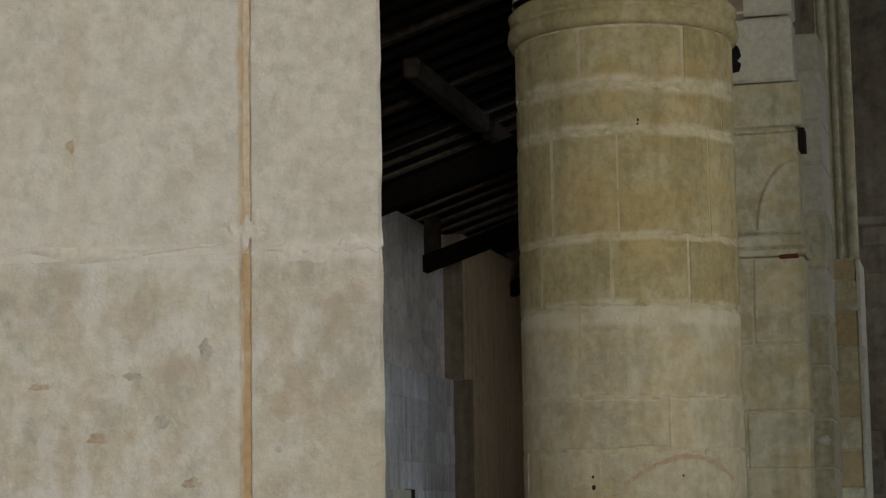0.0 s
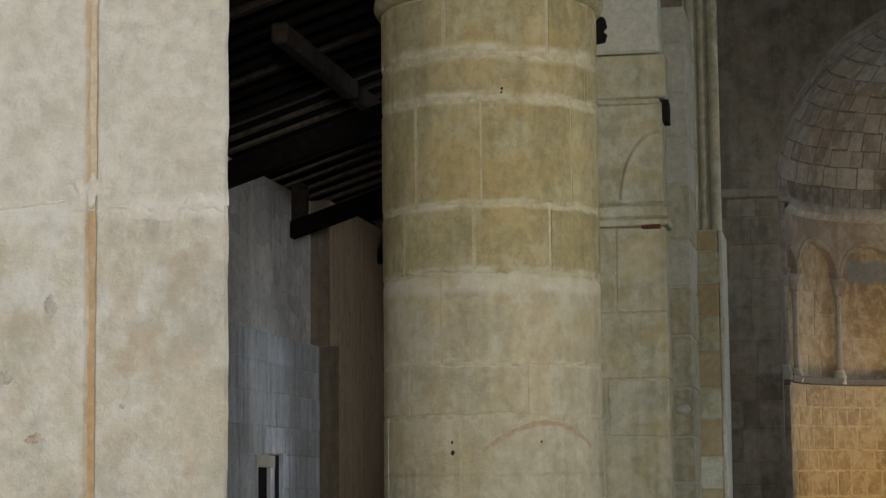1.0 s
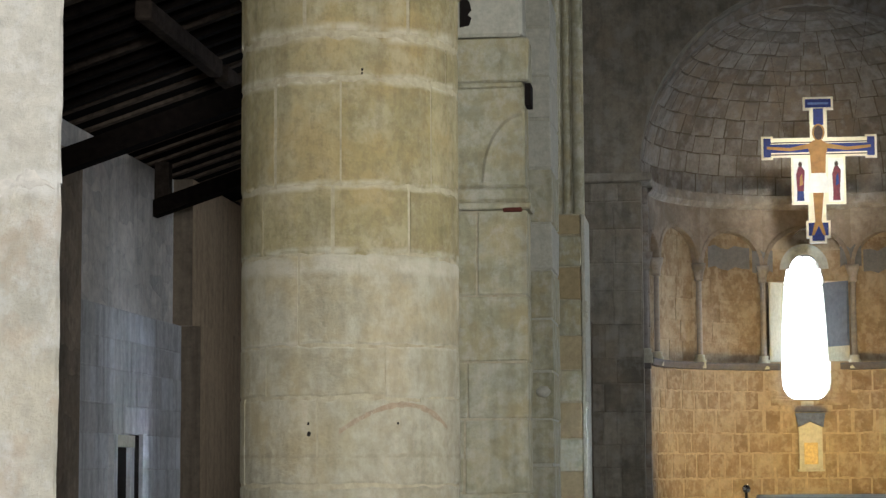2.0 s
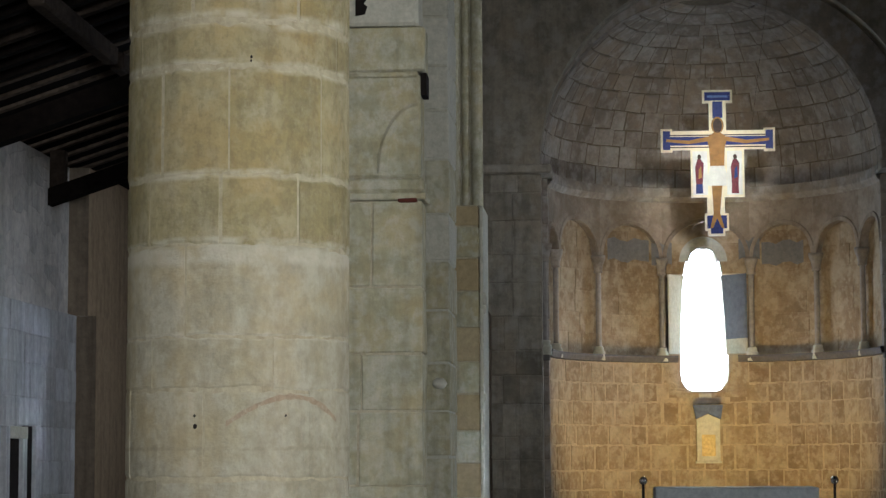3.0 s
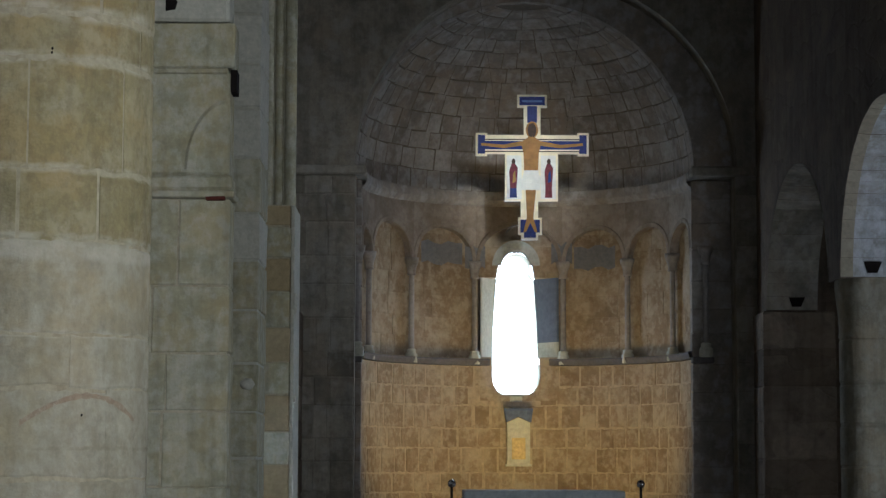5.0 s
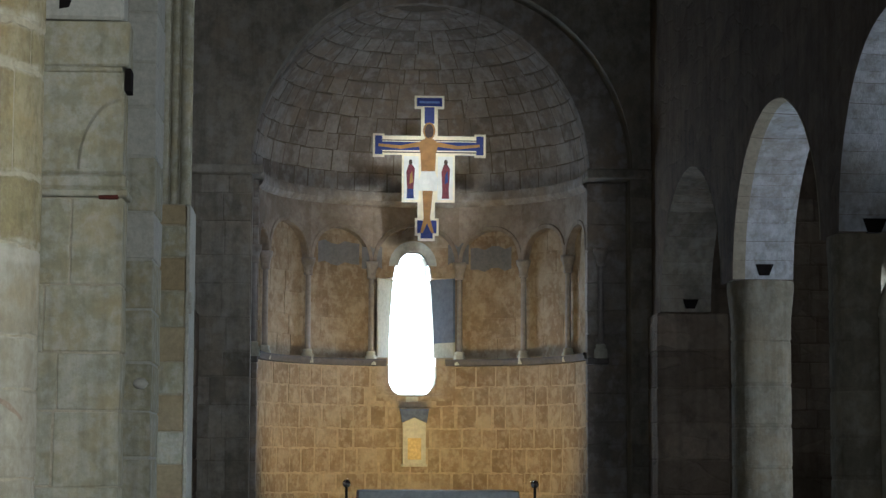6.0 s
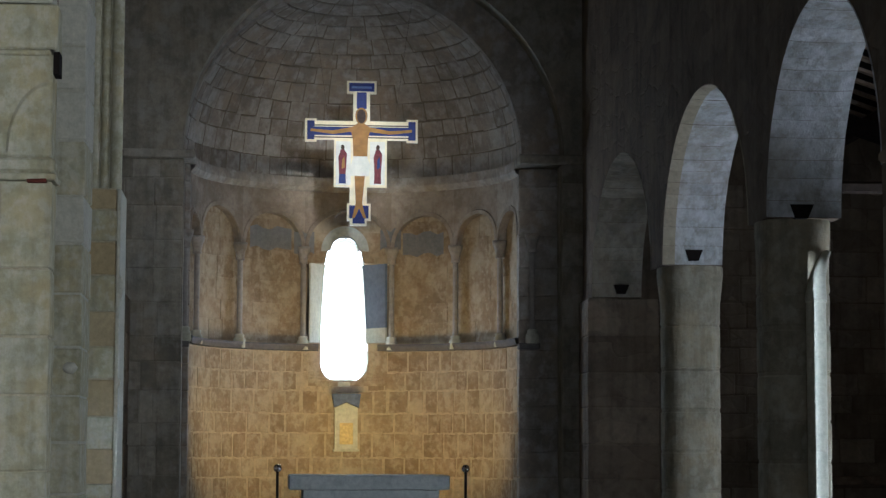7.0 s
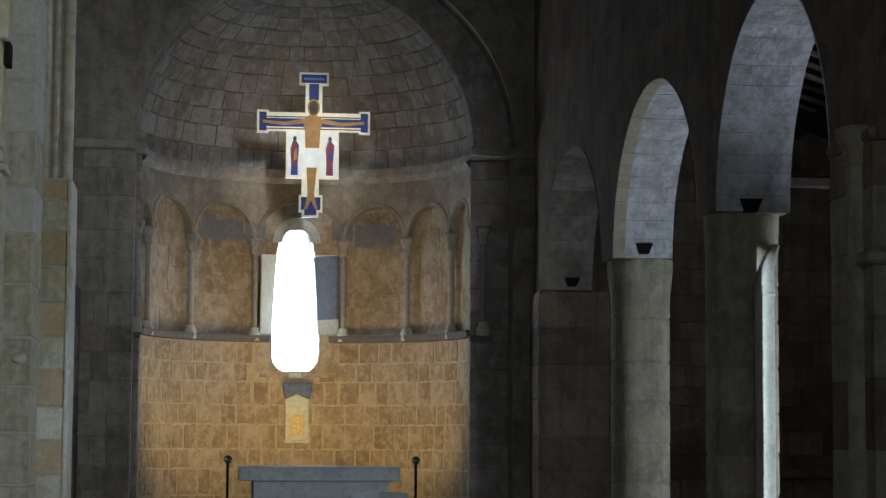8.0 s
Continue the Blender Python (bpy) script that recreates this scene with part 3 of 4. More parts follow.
        # splayed reveal between the opening and the colonnette
        # upper right splay is coloured as shaded, the other faces stay pale
        for z0, z1, mat in ((2.95, 3.15, PALE_STONE), (3.15, 3.97, JAMB_SHADE if far > 0 else PALE_STONE)):
            bm = bmesh.new()
            prev = None
            for x, z in [p for p in edge if z0 - 0.001 <= p[1] <= z1 + 0.001]:
                row = [bm.verts.new(v) for v in ((x, AC[1] + AR + 0.27, z), (x + (far - x) * 0.9, AC[1] + AR - 0.02, z), (far, AC[1] + AR - 0.03, z), (far, AC[1] + AR + 0.12, z))]
                if prev:
                    for j in range(3):
                        bm.faces.new((prev[j], prev[j + 1], row[j + 1], row[j]))
                prev = row
            part("window_splay", bm, mat, root)
        head = bmesh.new()
        prism(head, sorted([(edge[8][0], 3.97), (far * 1.08, 3.97)]) + sorted([(edge[10][0] * 0.98, 4.36), (far * 1.08, 4.36)], reverse=True), "y", AC[1] + AR - 0.03, AC[1] + AR + 0.3)
        part("splay_head", head, APSE, root)
    foot = bmesh.new()
    prism(foot, [(left[0][0] - 0.02, 2.39), (right[0][0] + 0.02, 2.39), (right[0][0] + 0.02, 2.452), (left[0][0] - 0.02, 2.452)], "y", AC[1] + AR - 0.036, AC[1] + AR + 0.5)
    part("window_sill", foot, PALE_STONE, root)
    hood = bmesh.new()
    prev = None
    for k in range(25):
        th = radians(180 - 7.5 * k)
        row = [hood.verts.new((wc + r * math.cos(th), AC[1] + y, 4.12 + r * math.sin(th) * 1.06)) for r, y in ((0.178, AR + 0.1), (0.182, AR - 0.07), (0.305, AR - 0.07), (0.305, AR + 0.1))]
        if prev:
            for j in range(3):
                hood.faces.new((prev[j], prev[j + 1], row[j + 1], row[j]))
        prev = row
    part("window_hood", hood, ALTAR, root, "pale stone arched window hood")
    # curved outer wall that closes the apse
    outer = bmesh.new()
    inner_shell(outer, [(AR + 0.55, 0.0), (AR + 0.55, 7.4)], 48, skip=lambda p: abs(p) < 9)
    inner_shell(outer, [(AR + 0.55, 0.0), (AR + 0.55, 2.5)], 8, -12, 12)
    inner_shell(outer, [(AR + 0.55, 4.34), (AR + 0.55, 7.4)], 8, -12, 12)
    part("outer_wall", outer, NAVE, root)
    return root


APSE_ROOT = apse()
for p0, p1, z0, z1 in ((-38.0, -21.0, 4.13, 4.40), (-21.0, -13.0, 4.08, 4.36), (12.0, 20.0, 4.14, 4.40), (20.0, 36.0, 4.08, 4.36)):
    bm = bmesh.new()
    rows = [[bm.verts.new(apt(radians(p0 + (p1 - p0) * i / 6), AR + (0.078 if p1 - p0 > 10 else -0.012), z0 + (z1 - z0) * j + (0.03 * math.sin(i * 1.9 + p0) if 0 < i < 6 else 0))) for i in range(7)] for j in (0, 1)]
    for i in range(6):
        bm.faces.new((rows[0][i], rows[0][i + 1], rows[1][i + 1], rows[1][i]))
    part("grey_patch", bm, GREY_PATCH, APSE_ROOT, "grey cement repair patch")
tagged(part("backdrop", nb(-1.2, 1.2, 27.75, 27.77, 1.6, 5.2), SKY_GLOW), "bright overcast sky beyond the apse window", "sky", kind="structure")


# ---- columns and piers ----
def drum_column(name, label, cx, cy, r, courses, per, square, mat, bed, rnd, group, z0=0.0, z1=None):
    root = thing(name, label, "column", group)
    top = sum(courses) + z0
    part("core", lathe(bmesh.new(), [(r - 0.007, z0), (r - 0.007, top)], cx, cy, 64, square=square), bed, root, "", False)
    z = z0
    for c in courses:
        k = per if not isinstance(per, tuple) else rnd.choice(per)
        a = rnd.uniform(0.3, 1.2)
        cuts = [a + (i + rnd.uniform(-0.16, 0.16)) * 2 * math.pi / k for i in range(k)]
        cuts.append(cuts[0] + 2 * math.pi)
        for a0, a1 in zip(cuts, cuts[1:]):
            g = rnd.uniform(0.006, 0.016) / r
            part("block", drum_block(cx, cy, r, a0 + g, a1 - g, z + rnd.uniform(0.006, 0.016), z + c - rnd.uniform(0.006, 0.016), 0.06, rnd, max(6, 48 // k), square, 0.0015), mat, root)
        z += c
    return root


def north_column():
    """Courses and upright joints of the great round column; angles in degrees, anticlockwise from the south."""
    rnd = random.Random(5)
    cx, cy, r = -2.93, 9.5, 0.5
    root = thing("round_column", "thick round sandstone column with pale mortar joints", "column", "nave columns")
    part("core", lathe(bmesh.new(), [(r - 0.005, 0), (r - 0.005, 3.79)], cx, cy, 64), MORTAR, root)
    plan = [(0.0, 0.38, 0.006, (-150, -95, -40, 20, 90, 150)), (0.38, 0.77, 0.006, (-125, -70, -10, 50, 110, 170)), (0.77, 1.16, 0.006, (-150, -95, -40, 20, 90, 150)),
            (1.16, 1.53, 0.006, (-125, -70, -10, 50, 110, 170)), (1.53, 1.912, 0.004, (-152, -97, -42, 20, 90, 150)), (1.912, 2.14, 0.003, (-128, -62, 0, 60, 120, 180)),
            (2.14, 2.538, 0.004, (-160, -107, -28, 30, 90, 150)), (2.538, 2.842, 0.010, (-131, -89, -49, 10, 60, 120, 175)), (2.842, 3.318, 0.013, (-121.6, -85, -33, 20, 80, 140, 195)),
            (3.318, 3.515, 0.016, (-140, -72, -20, 40, 100, 160)), (3.515, 3.785, 0.006, (-104, -49, 0, 60, 120, 200))]
    for z0, z1, g, cuts in plan:
        cuts = list(cuts) + [cuts[0] + 360]
        for a0, a1 in zip(cuts, cuts[1:]):
            ga = (rnd.uniform(0.2, 0.45) if z0 < 2.5 else rnd.uniform(0.4, 1.3))
            bm = drum_block(cx, cy, r, radians(a0 + ga), radians(a1 - ga), z0 + 0.003, z1 - g, 0.06, rnd, 10, 0.0, 0.0015, ragged=0.45 * g + 0.005)
            part("block", bm, COLUMN if z0 > 2.5 else COLUMN_PALE, root)
    part("neck_ring", lathe(bmesh.new(), [(0.49, 3.785), (0.522, 3.79), (0.535, 3.82), (0.53, 3.862), (0.505, 3.868), (0.505, 3.885), (0.52, 3.89), (0.53, 3.93), (0.5, 3.96)], cx, cy, 64), COLUMN, root, "moulded stone neck ring", True)
    part("capital", lathe(bmesh.new(), [(0.48, 3.955), (0.47, 4.0), (0.50, 4.2), (0.60, 4.4), (0.62, 4.62)], cx, cy, 64, square=0.3), PALE_STONE, root, "plain pale stone capital", True)
    bm = bmesh.new()
    prev = None
    for k in range(25):
        f = k / 24
        a, z = radians(-86 + 64 * f), 1.725 + 0.125 * math.sin(math.pi * (0.08 + 0.8 * f)) * 1.25
        w = 0.012 * (0.6 + rnd.random() * 0.7)
        row = [bm.verts.new((cx + (r + 0.0045) * math.cos(a), cy + (r + 0.0045) * math.sin(a), z + d)) for d in (-w, w)]
        if prev:
            bm.faces.new((prev[0], row[0], row[1], prev[1]))
        prev = row
    part("painted_arc", bm, RED_TRACE, root, "trace of a faded red painted arc")
    # solid near-black beads in place of shaded pits, two for a hook
    for a, z, w in ((-101.5, 1.755, 0.010), (-101.8, 1.80, 0.006), (-74.5, 3.335, 0.005), (-74.3, 3.352, 0.006), (-56, 1.80, 0.005)):
        b = bmesh.new()
        bmesh.ops.create_icosphere(b, subdivisions=1, radius=w, matrix=Matrix.Translation((cx + r * math.cos(radians(a)), cy + r * math.sin(radians(a)), z)) @ Matrix.Diagonal((1, 0.5, 1.3, 1)))
        part("pit", b, DARK, root, "dark pit in the stone")
    return root


north_column()


def south_column(cy, cx, seed, r=0.28, square=0.1, flare=0.0):
    rnd = random.Random(seed)
    courses = []
    while sum(courses) < 2.2:
        courses.append(rnd.uniform(0.3, 0.46))
    courses.append(2.78 - sum(courses))
    root = drum_column("pale_column", "slim grey stone column with a plain cushion capital", cx, cy, r, courses, 1, square, SOUTH, SOUTH, rnd, "south arcade columns")
    part("capital", lathe(bmesh.new(), [(r - 0.01, 2.775), (r + 0.005, 2.80), (r - 0.002, 2.86), (r + 0.2 * flare, 3.0), (r + 0.005 + 0.75 * flare, 3.15), (r + 0.01 + flare, 3.26), (r + 0.01 + flare, ARCADE_Z - 0.015), (r + 0.008 + 0.9 * flare, ARCADE_Z)], cx, cy, 48, square=square), SOUTH, root, "cushion capital", True)
    return root


south_column(20.0, 2.985, 11, 0.275, 0.12, 0.022)
south_column(15.9, 2.935, 12, 0.262, 0.2)
for yy in (8.55, 5.0, 0.8, -3.55):
    south_column(yy, 2.95, int(yy * 10) + 80)


def block_pier(name, label, x0, x1, y0, y1, courses, tones, rnd, z0=0.0, split=0.0, bed=None, gap=0.01, cat="pier", jit=0.006, banded=False, upper=None):
    """A pier of ashlar courses; each course one block or two."""
    root = thing(name, label, cat)
    top = z0 + sum(courses)
    part("core", nb(x0 + 0.012, x1 - 0.012, y0 + 0.012, y1 - 0.012, z0, top), bed or MORTAR, root)
    z = z0
    for k, c in enumerate(courses):
        cuts = [x0, x1]
        if rnd.random() < split:
            cuts = [x0, x0 + (x1 - x0) * rnd.uniform(0.35, 0.7), x1]
        for a, b in zip(cuts, cuts[1:]):
            part("block", nb(a + (gap / 2 if a > x0 else 0), b - (gap / 2 if b < x1 else 0), y0 + rnd.uniform(-0.004, 0.004), y1, z + gap / 2, z + c - gap / 2, bev=0.008, jit=jit, rnd=rnd), upper[1] if upper and z > upper[0] and k % 3 else tones[(k + 1) % 2] if banded else rnd.choice(tones), root)
        z += c
    return root


def near_pier():
    """Big pale pier whose flank splays back into the arcade."""
    rnd = random.Random(3)
    root = thing("near_pier", "pale limestone pier with ochre mortar joints", "pier")
    for z0, z1, mat in ((0, 1.955, PILLAR_JOINT), (1.955, 4.6, PILLAR_JOINT_PALE)):
        part("core", prism(bmesh.new(), [(-3.45, 2.5645), (-2.14, 2.5645), (-2.56, 3.7), (-3.45, 3.7)], "z", z0, z1), mat, root)
    z = 0.0
    for c in (0.4, 0.385, 0.39, 0.38, 0.40, 0.42, 0.39, 0.4, 0.42, 0.4, 0.4, 0.2):
        for a, b in ((-3.452, -3.0), (-2.999, -2.319), (-2.310, -2.131)):
            bm = bmesh.new()
            lean = 0.0 if b < -2.2 else 0.42
            y0 = 2.56 + rnd.uniform(-0.001, 0.001)
            cols = []
            for k in range(13):
                f = k / 12
                zz = z + c * f
                jag = [rnd.uniform(-0.0016, 0.0016) for _ in range(2)]
                cols.append([bm.verts.new(v) for v in ((a + jag[0] + (0.002 if b > -2.2 or a < -2.5 and a > -2.6 else 0), y0 + 0.03, zz), (a + jag[0], y0 + 0.004, zz), (a + 0.004, y0, zz), (b - 0.004, y0, zz), (b + jag[1], y0 + 0.004, zz), (b - lean + jag[1] if lean else b + jag[1], 3.69 if lean else y0 + 0.03, zz))])
            for p, q in zip(cols, cols[1:]):
                for j in range(5):
                    bm.faces.new((p[j], p[j + 1], q[j + 1], q[j]))
            part("block", bm, PILLAR if z > 1.9 else PILLAR_STAINED, root)
        z += c
    # lime smeared over the bed joint and over the crossing of both joints
    for x0, x1, zc, half in ((-2.999, -2.34, 1.968, 0.012), (-2.345, -2.285, 1.985, 0.022), (-2.286, -2.135, 1.953, 0.014)):
        bm = bmesh.new()
        prev = None
        for k in range(31):
            f = k / 30
            x, w = x0 + (x1 - x0) * f, half * (0.75 + 0.3 * math.sin(23 * f + 7 * x0) + rnd.uniform(-0.12, 0.12)) * min(1, 5 * f + 0.05, 5 * (1 - f) + 0.05)
            mid = zc + 0.007 * math.sin(9 * f + x0 * 5) + rnd.uniform(-0.002, 0.002)
            row = [bm.verts.new((x, y, mid + d)) for y, d in ((2.5605, -w), (2.5578, -w * 0.5), (2.5578, w * 0.5), (2.5605, w))]
            if prev:
                for j in range(3):
                    bm.faces.new((prev[j], prev[j + 1], row[j + 1], row[j]))
            prev = row
        part("lime_smear", bm, PALE_LIME, root, "smear of pale lime mortar", True)
    # small rust and grey scabs on the lower blocks
    for x, z, w, hgt, mat in ((-2.47, 1.80, 0.016, 0.007, GREY_SCAB), (-2.60, 1.79, 0.020, 0.005, RUST_SCAB), (-2.43, 1.74, 0.012, 0.012, GREY_SCAB), (-2.52, 1.72, 0.018, 0.010, RUST_SCAB), (-2.37, 1.83, 0.010, 0.016, GREY_SCAB),
                              (-2.27, 1.70, 0.012, 0.008, GREY_SCAB), (-2.39, 1.66, 0.015, 0.008, RUST_SCAB), (-2.56, 2.11, 0.012, 0.018, RUST_SCAB)):
        bm = bmesh.new()
        ring = [bm.verts.new((x + w * math.cos(radians(a)) * rnd.uniform(0.55, 1.2), 2.5603, z + hgt * math.sin(radians(a)) * rnd.uniform(0.55, 1.2))) for a in range(0, 360, 24)]
        top = bm.verts.new((x, 2.5583, z))
        for k in range(len(ring)):
            bm.faces.new((ring[k], ring[(k + 1) % len(ring)], top))
        part("stone_scab", bm, mat, root, "small discoloured scab on the stone", True)
    return root


near_pier()


def pier_a():
    rnd = random.Random(21)
    root = block_pier("capital_pier", "greenish limestone pier with a carved capital", -3.3, -2.43, 13.3, 13.62, [0.5, 0.45, 0.5, 0.47, 0.36, 0.42, 0.55], [PIER], rnd, split=0.9)
    part("string_course", nb(-3.31, -2.405, 13.28, 13.62, 3.255, 3.30, bev=0.01), PIER, root)
    part("capital_foot", nb(-3.3, -2.42, 13.29, 13.62, 3.302, 3.40, bev=0.02), PIER, root)
    part("capital_panel", nb(-3.3, -2.44, 13.3, 13.62, 3.402, 4.06, bev=0.015), PIER, root, "flat capital carved with an arch")
    arch = bmesh.new()
    prev = None
    for k in range(14):
        th = radians(180 - 8.0 * k)
        row = [arch.verts.new((-2.44 + r * 0.62 * math.cos(th), 13.295 - d, 3.43 + r * 1.0 * math.sin(th))) for r, d in ((0.34, 0), (0.37, 0.02), (0.42, 0.02), (0.45, 0))]
        if prev:
            for j in range(3):
                arch.faces.new((prev[j], prev[j + 1], row[j + 1], row[j]))
        prev = row
    bmesh.ops.delete(arch, geom=[v for v in arch.verts if v.co.x > -2.445], context="VERTS")
    part("carved_arch", arch, PIER, root)
    part("abacus", nb(-3.3, -2.45, 13.27, 13.62, 4.04, 4.075, bev=0.008), PIER, root)
    part("block", nb(-3.3, -2.415, 13.30, 13.62, 4.08, 4.37, bev=0.012, jit=0.006, rnd=rnd), PIER, root)
    part("block", nb(-3.3, -2.45, 13.28, 13.62, 4.375, 4.80, bev=0.02, jit=0.006, rnd=rnd), PALE_STONE, root, "pale replaced stone block")
    part("block", nb(-3.3, -2.45, 13.28, 13.62, 4.81, 5.3, bev=0.02, jit=0.006, rnd=rnd), PALE_STONE, root)
    part("clay_chip", nb(-2.58, -2.46, 13.27, 13.4, 3.235, 3.262, bev=0.004, jit=0.004, rnd=rnd), RED_TILE, root, "thin red clay tile wedged in the joint")
    return root


pier_a()


def pier_b():
    rnd = random.Random(22)
    return block_pier("grey_pier", "light grey limestone pier with white joints", -3.25, -2.52, 16.8, 17.6, [0.42, 0.38, 0.44, 0.4, 0.36, 0.38, 0.42, 0.4, 0.38, 0.44, 0.4, 0.36, 0.4, 0.3], [PALE_STONE, PIER, PIER], rnd, bed=PALE_STONE, gap=0.02, upper=(3.0, PALE_STONE))


pier_b()


def pier_c():
    rnd = random.Random(23)
    root = block_pier("shafted_pier", "ochre and grey block pier with slender shafts above", -3.2, -2.46, 19.7, 20.5, [0.33, 0.3, 0.34, 0.3, 0.32, 0.3, 0.34, 0.3, 0.32, 0.34, 0.31, 0.3, 0.2], [PIER, PIER_WARM, PIER], rnd, banded=True)
    # pale strip that paints the light catching the pier's right edge
    part("edge_strip", nb(-2.458, -2.42, 19.74, 20.5, 0, 4.0, bev=0.008, jit=0.003, rnd=rnd), PALE_STONE, root, "pale strip for the lit edge of the pier")
    part("upper_core", nb(-3.2, -2.5, 19.82, 20.5, 4.0, 8.0), PIER, root)
    for x, r in ((-2.68, 0.05), (-2.58, 0.04), (-2.475, 0.055)):
        part("shaft", lathe(bmesh.new(), [(r, 4.0), (r * 0.98, 8.0)], x, 19.79, 16), PIER, root, "", True)
    return root


pier_c()


def south_pier():
    """Compound pier with a half column and leafy capital."""
    rnd = random.Random(31)
    root = block_pier("half_column_pier", "dark stone pier with an engaged slender shaft", 2.65, 3.195, 11.75, 12.6, [0.4, 0.36, 0.42, 0.38, 0.4, 0.36, 0.4, 0.36, 0.26], [NAVE, SOUTH], rnd, split=0.3, bed=NAVE, gap=0.002, jit=0.001)
    part("engaged_shaft", lathe(bmesh.new(), [(0.075, 0), (0.075, 3.22)], 2.65, 12.02, 24), SOUTH, root, "", True)
    part("capital", lathe(bmesh.new(), [(0.078, 3.22), (0.092, 3.235), (0.08, 3.26), (0.088, 3.32), (0.125, 3.40), (0.13, 3.44), (0.1, 3.45)], 2.65, 12.02, 24, square=0.2), SOUTH, root, "worn leaf capital", True)
    part("impost", nb(2.63, 3.21, 11.73, 12.62, 3.345, 3.42, bev=0.02), NAVE, root)
    part("ledge", nb(2.60, 2.9, 11.68, 11.95, 2.62, 2.70, bev=0.02), SOUTH, root, "small moulded ledge")
    return root


south_pier()


def east_responds():
    rnd = random.Random(41)
    for s, nm in ((1, "south"), (-1, "north")):
        root = block_pier("arcade_respond", "dark half pier at the end of the arcade", *sorted((s * 2.62, s * 3.44)), 23.95, 24.64, [0.42, 0.4, 0.44, 0.4, 0.42, 0.4, 0.42, 0.43], [NAVE], rnd, bed=NAVE)
    return None


east_responds()


def voussoirs(y0, y1, seed, bare=2, coat=None):
    """Whitewashed wedge stones of an arch, rounded in section, bare along the nave edge."""
    rnd = random.Random(seed)
    wall = bpy.data.objects["wall_nave_south"]
    cy, ry, rz = (y0 + y1) / 2, (y1 - y0) / 2, 1.4
    a = 0.1
    while a < 179.9:
        b = min(179.9, a + rnd.uniform(4.5, 7.5))
        bm = bmesh.new()
        cols = []
        d = rnd.uniform(-0.003, 0.003)
        for i in range(5):
            th = radians(a + 0.05 + (b - a - 0.1) * i / 4)
            c, si = math.cos(th), math.sin(th)
            edge = -0.0012 if i in (0, 4) else 0.0
            row = []
            for k in range(11):
                u = -1 + 0.2 * k
                e = 0.009 + 0.014 * (1 - u ** 4) + d + edge + rnd.uniform(-0.002, 0.002)
                row.append(bm.verts.new((2.95 + 0.288 * u, cy + (ry - e) * c, ARCADE_Z + (rz - e) * si)))
            cols.append(row)
        for p, q in zip(cols, cols[1:]):
            for j in range(10):
                f = bm.faces.new((p[j], q[j], q[j + 1], p[j + 1]))
                f.material_index = 1 if j < bare else 0
        part("voussoir", bm, [coat or WHITEWASH, EDGE_STONE], wall, "", True)
        a = b


EDGE_STONE = stone("bare_edge_stone", [(0.30, 0.26, 0.18), (0.40, 0.35, 0.25)], (0.2, 0.17, 0.11), 0.4, 20, 2.4, 0.6)
voussoirs(12.65, 15.6, 51, 0)
voussoirs(16.2, 19.7, 52)
voussoirs(20.3, 23.95, 53, 0, EAST)


# ---- aisle roofs ----
def aisle_roof(s, tag):
    slope, xw, zw = 0.33, 7.25, 4.87
    def zr(x):
        return zw + slope * (xw - x)
    bm = bmesh.new()
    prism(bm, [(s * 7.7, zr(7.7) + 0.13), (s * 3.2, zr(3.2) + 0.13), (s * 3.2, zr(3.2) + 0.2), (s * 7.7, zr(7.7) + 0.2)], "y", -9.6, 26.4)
    tagged(part("ceiling_%s_aisle" % tag, bm, TILE), "boarded lean-to roof over the aisle, coloured black for shade", "ceiling", kind="structure")
    root = thing("aisle_roof_timbers", "aisle roof rafters, purlins and trusses with shade in the timber colour", "roof timbers")
    for k in range(49):
        y = 6.0 + 0.37 * k if k < 35 else 18.98 + 0.47 * (k - 35)
        under = 0.02 if k < 35 else 0.095
        bm = bmesh.new()
        prism(bm, [(s * 7.5, zr(7.5) + under), (s * 3.2, zr(3.2) + under), (s * 3.2, zr(3.2) + 0.128), (s * 7.5, zr(7.5) + 0.128)], "y", y, y + 0.1)
        # rafter tone paints the light: lit south, dim far bays, black near ones
        part("rafter", bm, TIMBER_LIT if s > 0 and y > 13 else TIMBER_BROWN if y > 18.9 else TIMBER_MID if k % 5 == 1 and y > 15 else TIMBER, root)
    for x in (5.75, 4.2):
        # north purlin begins at 16.2, leaving out the stretch lost in shade
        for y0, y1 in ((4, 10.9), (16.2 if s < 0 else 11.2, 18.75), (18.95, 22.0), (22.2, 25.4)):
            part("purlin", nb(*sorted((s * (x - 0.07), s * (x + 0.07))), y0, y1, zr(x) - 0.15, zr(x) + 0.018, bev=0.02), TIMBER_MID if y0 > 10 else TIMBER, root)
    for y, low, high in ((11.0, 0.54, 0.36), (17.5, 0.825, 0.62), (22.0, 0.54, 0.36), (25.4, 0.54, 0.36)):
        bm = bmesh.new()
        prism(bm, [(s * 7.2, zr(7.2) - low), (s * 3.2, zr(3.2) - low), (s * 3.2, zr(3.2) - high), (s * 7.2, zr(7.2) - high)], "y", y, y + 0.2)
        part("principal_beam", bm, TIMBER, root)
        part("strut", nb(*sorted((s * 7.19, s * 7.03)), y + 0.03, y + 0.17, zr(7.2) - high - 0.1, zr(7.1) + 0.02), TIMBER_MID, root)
    if s > 0:
        part("cross_tie", nb(3.24, 7.2, 17.5, 17.6, 3.78, 3.88, bev=0.02, jit=0.01, rnd=random.Random(8)), TIMBER_MID, root, "pale rough cross tie")
    return root


aisle_roof(-1, "north")
aisle_roof(1, "south")
bm = bmesh.new()
